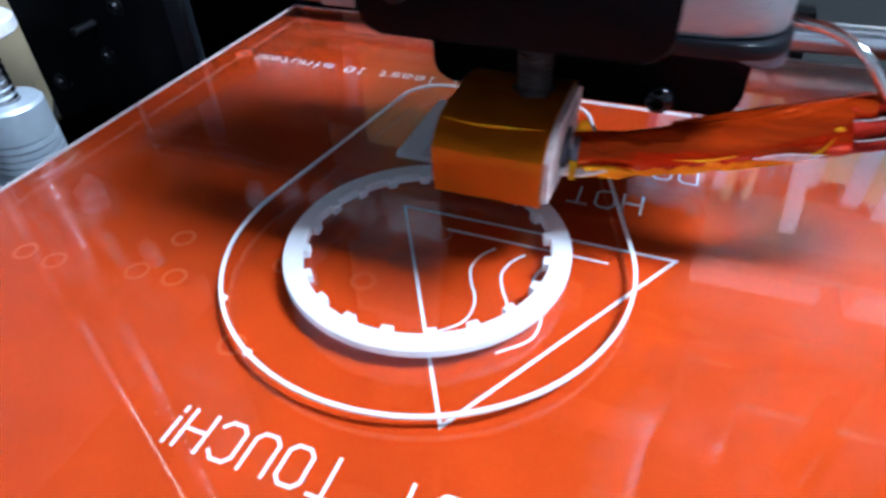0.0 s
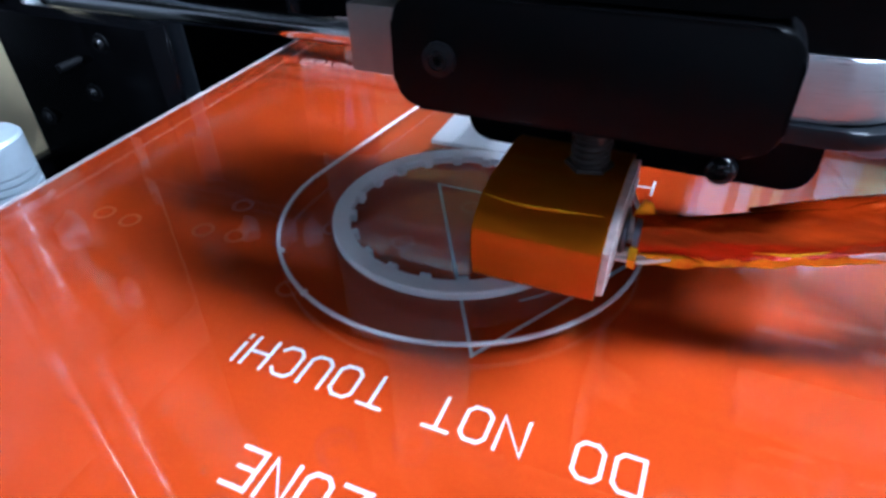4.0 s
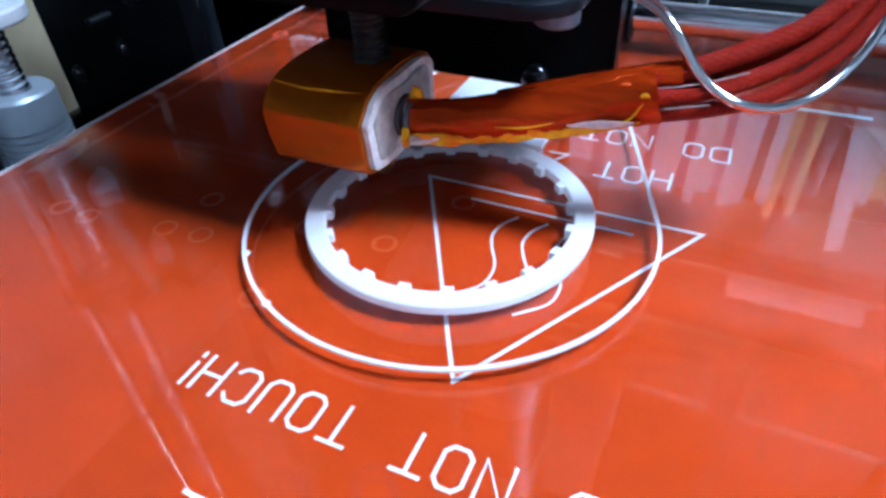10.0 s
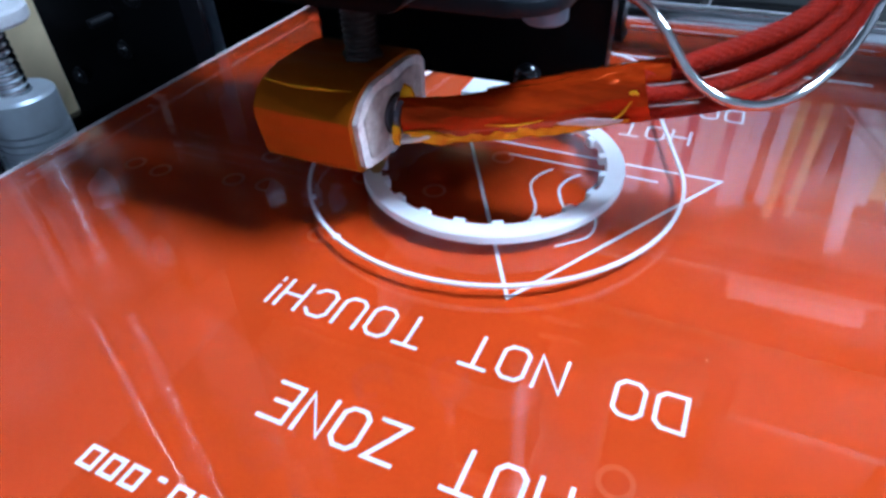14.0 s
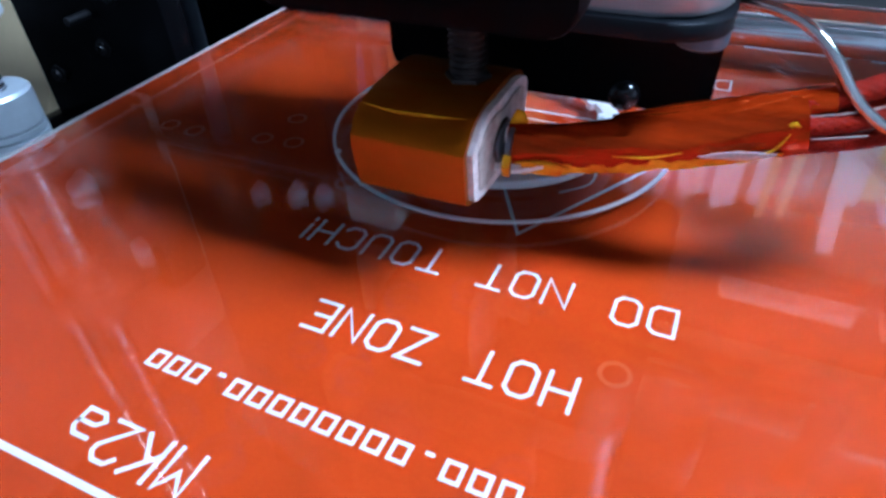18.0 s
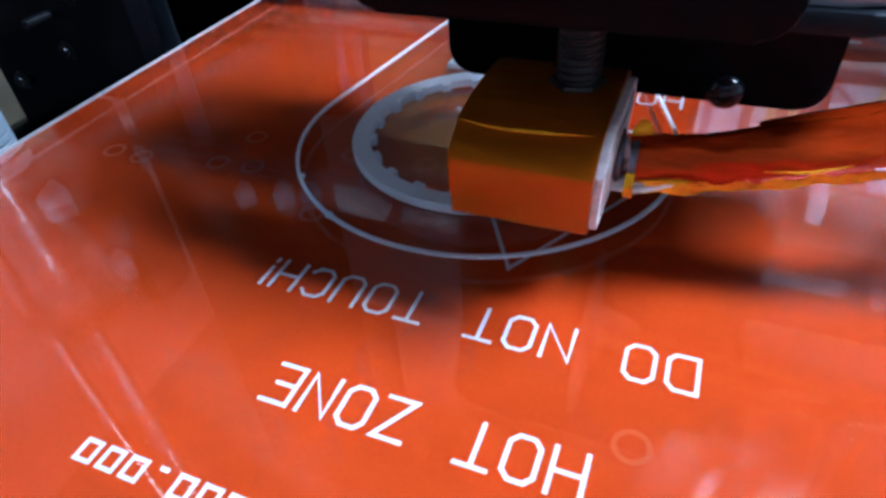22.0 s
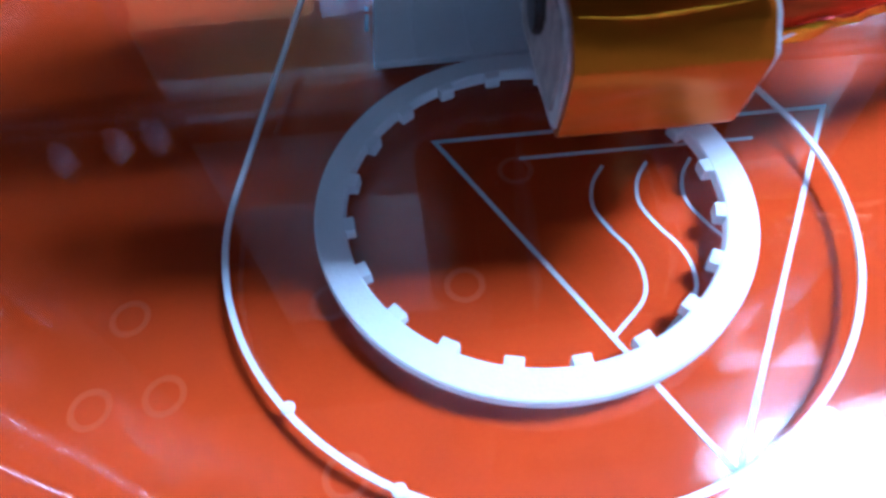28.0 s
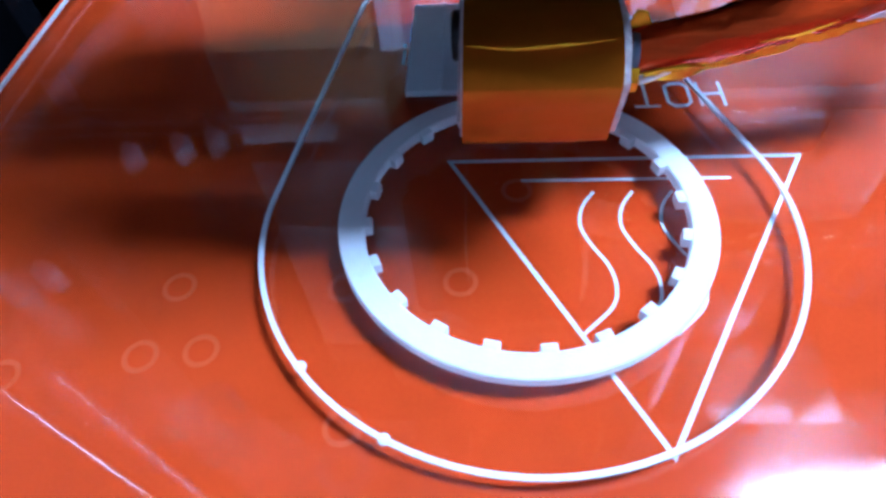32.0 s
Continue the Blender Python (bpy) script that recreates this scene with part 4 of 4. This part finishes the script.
wrap = part("tape_wrap", wrapped_block(-0.0472, -0.0292, 0.0, 0.00026), KAPTON, head, "amber tape wrapped round the heater block", smooth=60)
# thin raised streaks; their lighter yellow paints the glints along the wrap
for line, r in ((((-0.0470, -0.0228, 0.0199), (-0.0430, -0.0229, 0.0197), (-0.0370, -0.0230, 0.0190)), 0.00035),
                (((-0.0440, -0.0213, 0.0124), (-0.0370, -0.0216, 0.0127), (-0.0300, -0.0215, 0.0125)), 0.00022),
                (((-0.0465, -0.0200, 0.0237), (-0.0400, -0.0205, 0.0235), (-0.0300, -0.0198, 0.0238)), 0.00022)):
    part("tape_streak", sweep(smooth_path(line, 0.0008), lambda t, r=r: r * (0.12 + 0.6 * math.sin(math.pi * t)), 8, squash=(1.6, 0.8), wobble=0.5), KAPTON_FOLD_GLINT, wrap, smooth=60)
part("insulation", wrapped_block(-0.0475, -0.0282, 0.0010, 0.0004, 8), FIBRE, wrap, "pale fibre insulation at the block's ends", smooth=60)
part("block_face", wrapped_block(-0.0478, -0.0280, 0.0029, 0.0004, 8), BLOCK_FACE, wrap, "sooty end of the heater block", smooth=60)
# solid disc, its dark colour gives the shade inside the lead hole
part("lead_hole_disc", rod(0.0036, -0.0281, -0.0274, (0, -0.0112, 0.0166), "x"), THROAT, wrap, "dark disc in place of the shaded hole round the leads")
part("heater_end", rod(0.0032, -0.0487, -0.0470, (0, -0.0090, 0.0180), "x"), THROAT, wrap, "dark end of the heater cartridge")
part("tape_fold", prism([(-0.0271, 0.0183), (-0.0266, 0.0204), (-0.0258, 0.0221), (-0.0246, 0.0217), (-0.0240, 0.0203), (-0.0249, 0.0190)], "y", -0.0112, -0.0107, 0.0001), KAPTON_FOLD_GLINT, wrap,
     "crumpled yellow tape fold")
part("nozzle", lathe([(0.0006, 0.0024), (0.0010, 0.0024), (0.0030, 0.0062), (0.0030, 0.0075), (0.0042, 0.0076), (0.0042, 0.0105)], (-0.0345, -0.0086, 0), n=24),
     BRASS, head, "brass nozzle")

# sleeve and cables
def tape_tube(points, radius, squash, pinch, seed, n=44):
    """A tube of creased tape: two soft lobes, long sharp wrinkles and small dents."""
    own = bmesh.new()
    side, rings, last = Vector((0, 0, 1)), [], len(points) - 1
    for i, q in enumerate(points):
        ahead = (points[min(i + 1, last)] - points[max(i - 1, 0)]).normalized()
        side = (side - ahead * side.dot(ahead)).normalized()
        other = ahead.cross(side)
        ring_ = []
        for k in range(n):
            a = 2 * math.pi * k / n
            c, d = math.cos(a), math.sin(a)
            w = 1 - pinch * d * d * (0.6 + 0.4 * math.cos(2 * a))
            w += 0.10 * noise.noise(Vector((i * 0.05 + seed, 2.2 * c, 2.2 * d)))
            w -= 0.09 * (1 - min(1.0, 5 * abs(noise.noise(Vector((i * 0.045, 3.6 * c + seed, 3.6 * d)))))) ** 2
            w += 0.035 * noise.noise(Vector((i * 0.3, 9 * c, 9 * d + seed)))
            r = radius(i / last) * w
            ring_.append(own.verts.new(q + r * (squash[0] * c * side + squash[1] * d * other)))
        rings.append(ring_)
    for a, b in zip(rings, rings[1:]):
        for k in range(n):
            own.faces.new((a[k], a[(k + 1) % n], b[(k + 1) % n], b[k]))
    own.faces.new(rings[0][::-1])
    own.faces.new(rings[-1])
    return own


def tape_fin(line, width, seed, thick=0.00012):
    """A thin ragged strip of tape that hangs down from a line; width: a function of 0..1 along it."""
    own = bmesh.new()
    rows, last = [], len(line) - 1
    for i, q in enumerate(line):
        w = width(i / last) * (1 + 0.3 * noise.noise(Vector((i * 0.17, seed, 0))) + 0.08 * noise.noise(Vector((i * 0.6, seed, 3))))
        row = []
        for k in range(4):
            v = k / 3
            dy = 0.00035 * noise.noise(Vector((i * 0.3, k * 0.9, seed)))
            row.append((q.x, q.y + dy + 0.0003 * v, q.z - w * v))
        rows.append([own.verts.new(c) for c in row] + [own.verts.new((c[0], c[1] + thick, c[2])) for c in row[::-1]])
    for a, b in zip(rows, rows[1:]):
        for k in range(8):
            own.faces.new((a[k], a[(k + 1) % 8], b[(k + 1) % 8], b[k]))
    own.faces.new(rows[0][::-1])
    own.faces.new(rows[-1])
    return own


S0, S1 = (-0.0262, -0.0118, 0.0164), (0.0115, -0.0066, 0.0247)
sleeve_path = smooth_path([S0, (-0.0160, -0.0108, 0.0178), (-0.0020, -0.0090, 0.0210), S1], 0.0005)
sleeve = part("cable_sleeve", tape_tube(sleeve_path, lambda t: 0.0029 + 0.0009 * t, (1.15, 0.86), 0.10, 3.0), KAPTON_SLEEVE, head, "orange tape round the heater cables", smooth=70)
over = smooth_path([(-0.0120, -0.0086, 0.0208), (0.0000, -0.0070, 0.0242), (0.0140, -0.0048, 0.0274)], 0.0005)
part("tape_flap", tape_tube(over, lambda t: 0.0017 + 0.0006 * t, (0.85, 1.0), 0.0, 9.0, 28), KAPTON_SLEEVE, sleeve, smooth=70)
hem = smooth_path([(-0.0240, -0.0136, 0.0158), (-0.0180, -0.0131, 0.0163), (-0.0090, -0.0121, 0.0177), (0.0010, -0.0110, 0.0194), (0.0100, -0.0098, 0.0215)], 0.0006)
part("tape_edge", tape_fin(hem, lambda t: 0.0027 * (1 - t) ** 0.7 + 0.0004, 2.0), KAPTON_FOLD_GLINT, sleeve, "crumpled yellow tape edge", smooth=70)
torn = smooth_path([(0.0000, -0.0123, 0.0203), (0.0028, -0.0119, 0.0212), (0.0060, -0.0113, 0.0216), (0.0092, -0.0106, 0.0216)], 0.0005)
part("torn_patch", tape_fin(torn, lambda t: 0.0002 + 0.0012 * math.sin(math.pi * t) ** 0.8, 7.0), FIBRE, sleeve, "torn pale patch in the tape", smooth=70)
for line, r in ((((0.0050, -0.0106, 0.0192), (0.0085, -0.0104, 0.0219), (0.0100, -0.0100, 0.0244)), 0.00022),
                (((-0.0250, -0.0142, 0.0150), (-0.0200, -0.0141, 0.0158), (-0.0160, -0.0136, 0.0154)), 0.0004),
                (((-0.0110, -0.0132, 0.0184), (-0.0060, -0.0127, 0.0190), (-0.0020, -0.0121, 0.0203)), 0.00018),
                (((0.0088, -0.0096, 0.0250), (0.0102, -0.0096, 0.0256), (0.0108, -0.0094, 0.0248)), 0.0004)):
    part("tape_streak", sweep(smooth_path(line, 0.0005), lambda t, r=r: r * (0.25 + 0.75 * math.sin(math.pi * t)), 8, wobble=0.6), KAPTON_FOLD_GLINT, sleeve, smooth=60)
part("tape_fold", prism([(-0.0150, 0.0128), (-0.0143, 0.0150), (-0.0149, 0.0164), (-0.0156, 0.0146)], "x", -0.0264, -0.0252, 0.0002), KAPTON_FOLD_GLINT, sleeve)
for k in range(4):
    low = ((-0.0285, -0.0128 + 0.0008 * k, 0.0126 - 0.0002 * k), (-0.0250, -0.0131 + 0.0008 * k, 0.0130), (-0.0215, -0.0128 + 0.0006 * k, 0.0142), (-0.0180, -0.0120 + 0.0005 * k, 0.0156))
    part("lead_wire", sweep(smooth_path(low, 0.0008), 0.00055, 9), PALE_WIRE, head, "pale thin lead under the sleeve", smooth=60)
for sx_ in (-0.0276, -0.0258):
    part("tie_ring", lathe([(0.0016, -0.0005), (0.0029, -0.0004), (0.0029, 0.0004), (0.0016, 0.0005)], (sx_, -0.0118, 0.0168), "x", 20), DARK_STEEL, head, "dark ring round the leads")
for dy, dz, r in ((0.0, 0.0018, 0.0013), (0.0006, -0.0006, 0.0009), (-0.0008, -0.0026, 0.0009), (0.0016, -0.0016, 0.0008)):
    part("lead_stub", sweep(smooth_path([(-0.0295, -0.0113 + dy, 0.0160 + dz), (-0.0258, -0.0114 + dy, 0.0160 + dz), (-0.0200, -0.0112 + dy * 0.6, 0.0167 + dz * 0.6)], 0.001), r, 10),
         PALE_WIRE, head)
CABLES = (
    ((0.0030, -0.0072, 0.0252), (0.0072, -0.0068, 0.0258), (0.0117, -0.0060, 0.0269), (0.0173, -0.0040, 0.0289), (0.0233, -0.0010, 0.0311), (0.0284, 0.0020, 0.0335),
     (0.0318, 0.0050, 0.0365), (0.0338, 0.0070, 0.0402), (0.0350, 0.0088, 0.0450), (0.0356, 0.0105, 0.0560), (0.0340, 0.0120, 0.0850)),
    ((0.0030, -0.0088, 0.0238), (0.0077, -0.0085, 0.0243), (0.0116, -0.0078, 0.0247), (0.0167, -0.0060, 0.0254), (0.0223, -0.0030, 0.0267), (0.0275, 0.0000, 0.0291),
     (0.0316, 0.0030, 0.0324), (0.0342, 0.0055, 0.0362), (0.0360, 0.0072, 0.0410), (0.0372, 0.0088, 0.0560), (0.0362, 0.0110, 0.0850)),
    ((-0.0020, -0.0082, 0.0196), (0.0031, -0.0080, 0.0202), (0.0081, -0.0078, 0.0211), (0.0136, -0.0072, 0.0222), (0.0187, -0.0058, 0.0231), (0.0237, -0.0038, 0.0243),
     (0.0283, -0.0008, 0.0263), (0.0319, 0.0014, 0.0291), (0.0347, 0.0038, 0.0326), (0.0370, 0.0065, 0.0380), (0.0384, 0.0085, 0.0450), (0.0384, 0.0100, 0.0850)),
    ((0.0040, -0.0050, 0.0228), (0.0117, -0.0045, 0.0240), (0.0173, -0.0026, 0.0252), (0.0233, 0.0002, 0.0280), (0.0290, 0.0032, 0.0310), (0.0330, 0.0062, 0.0350),
     (0.0356, 0.0095, 0.0420), (0.0370, 0.0120, 0.0560), (0.0350, 0.0140, 0.0850)))
for line, r in zip(CABLES, (0.00142, 0.00128, 0.00110, 0.00118)):
    part("heater_cable", braided(smooth_path(line, 0.00018), r), RED_BRAID, head, "red braided cable", smooth=60)
for line in (((0.0080, -0.0078, 0.0252), (0.0136, -0.0075, 0.0264), (0.0179, -0.0060, 0.0272), (0.0225, -0.0040, 0.0284)),
             ((0.0060, -0.0088, 0.0222), (0.0135, -0.0085, 0.0236), (0.0186, -0.0072, 0.0244))):
    part("sensor_wire", sweep(smooth_path(line, 0.001), 0.00012, 8), GREY_WIRE, head, "thin pale wire between the cables", smooth=60)
LOOP = ((-0.0060, 0.0040, 0.0375), (-0.0003, 0.0004, 0.0370), (0.0021, -0.0010, 0.0369), (0.0053, -0.0020, 0.0366), (0.0083, -0.0030, 0.0357), (0.0106, -0.0040, 0.0343), (0.0126, -0.0050, 0.0325),
        (0.0151, -0.0057, 0.0293), (0.0179, -0.0063, 0.0268), (0.0213, -0.0066, 0.0251), (0.0250, -0.0066, 0.0247), (0.0279, -0.0060, 0.0252), (0.0305, -0.0045, 0.0262),
        (0.0330, -0.0015, 0.0278), (0.0352, 0.0015, 0.0302), (0.0372, 0.0050, 0.0350), (0.0388, 0.0090, 0.0450), (0.0388, 0.0120, 0.0850))
part("fan_cable", sweep(smooth_path(LOOP, 0.001), 0.00078, 12), SILVER_WIRE, head, "silver-grey looping cable", smooth=60)


# ---- what moves ----
BED_SLIDE = [
    (0, -0.02642), (0.5, -0.02553), (1, -0.01667), (1.5, -0.00351), (2, 0.00973), (2.5, 0.01891), (4.5, -0.00640),
    (5, -0.01890), (5.5, -0.02686), (6, -0.02872), (6.5, -0.02439), (7, -0.02460), (7.5, -0.02241), (8, -0.02223),
    (8.5, -0.02064), (9, -0.01902), (9.5, -0.01781), (10, -0.01504), (10.5, -0.01372), (11, -0.00855), (11.5, -0.00869),
    (12, -0.00549), (12.5, -0.00357), (13, 0.00001), (13.5, 0.00433), (14, 0.00318), (14.5, 0.01359), (16.5, 0.01880),
    (17, 0.02103), (17.5, 0.01986), (18, 0.02178), (18.5, 0.02122), (19, 0.01954), (19.5, 0.02063), (20, 0.01830),
    (20.5, 0.01708), (21, 0.01752), (21.5, 0.01534), (22, 0.01392), (22.5, 0.01157), (23, 0.00727), (23.5, 0.00433),
    (24, 0.00160), (24.5, 0.00135), (25, -0.00187), (25.5, -0.00296), (27.5, -0.01806), (28, -0.02273), (28.2, -0.02565),
    (28.7, -0.01390), (29, -0.02179), (29.6, -0.01673), (30, -0.02332), (30.5, -0.02653), (31, -0.02501), (31.5, -0.02669),
    (32, -0.02622),
]
HEAD_SLIDE = [
    (0, 0.03246), (0.5, 0.01208), (1, 0.00185), (1.5, -0.00203), (2, 0.00113), (2.5, 0.01031), (4.5, 0.04903),
    (5, 0.04409), (5.5, 0.03338), (6, 0.01976), (6.5, 0.01575), (7, 0.01306), (7.5, 0.01167), (8, 0.00768),
    (8.5, 0.00773), (9, 0.00507), (9.5, 0.00326), (10, 0.00345), (10.5, 0.00087), (11, 0.00290), (11.5, 0.00019),
    (12, 0.00015), (12.5, -0.00051), (13, 0.00000), (13.5, 0.00397), (14, 0.00070), (14.5, 0.00833), (16.5, 0.01551),
    (17, 0.01884), (17.5, 0.02049), (18, 0.02452), (18.5, 0.02632), (19, 0.02887), (19.5, 0.03194), (20, 0.03286),
    (20.5, 0.03477), (21, 0.03776), (21.5, 0.03807), (22, 0.04020), (22.5, 0.04240), (23, 0.04329), (23.5, 0.04325),
    (24, 0.04341), (24.5, 0.04561), (25, 0.04546), (25.5, 0.04648), (27.5, 0.03902), (28, 0.03419), (28.2, 0.03123),
    (28.7, 0.04434), (29, 0.03795), (29.6, 0.04377), (30, 0.03880), (30.5, 0.03382), (31, 0.02935), (31.5, 0.02664),
    (32, 0.02394),
]


def motions():
    for thing in (bed, glass, ring, plate_thing, skirt_ob):
        walk(thing, [(t, pose(0, y, 0)) for t, y in BED_SLIDE])
    walk(head, [(t, pose(x, 0, 0)) for t, x in HEAD_SLIDE])


motions()
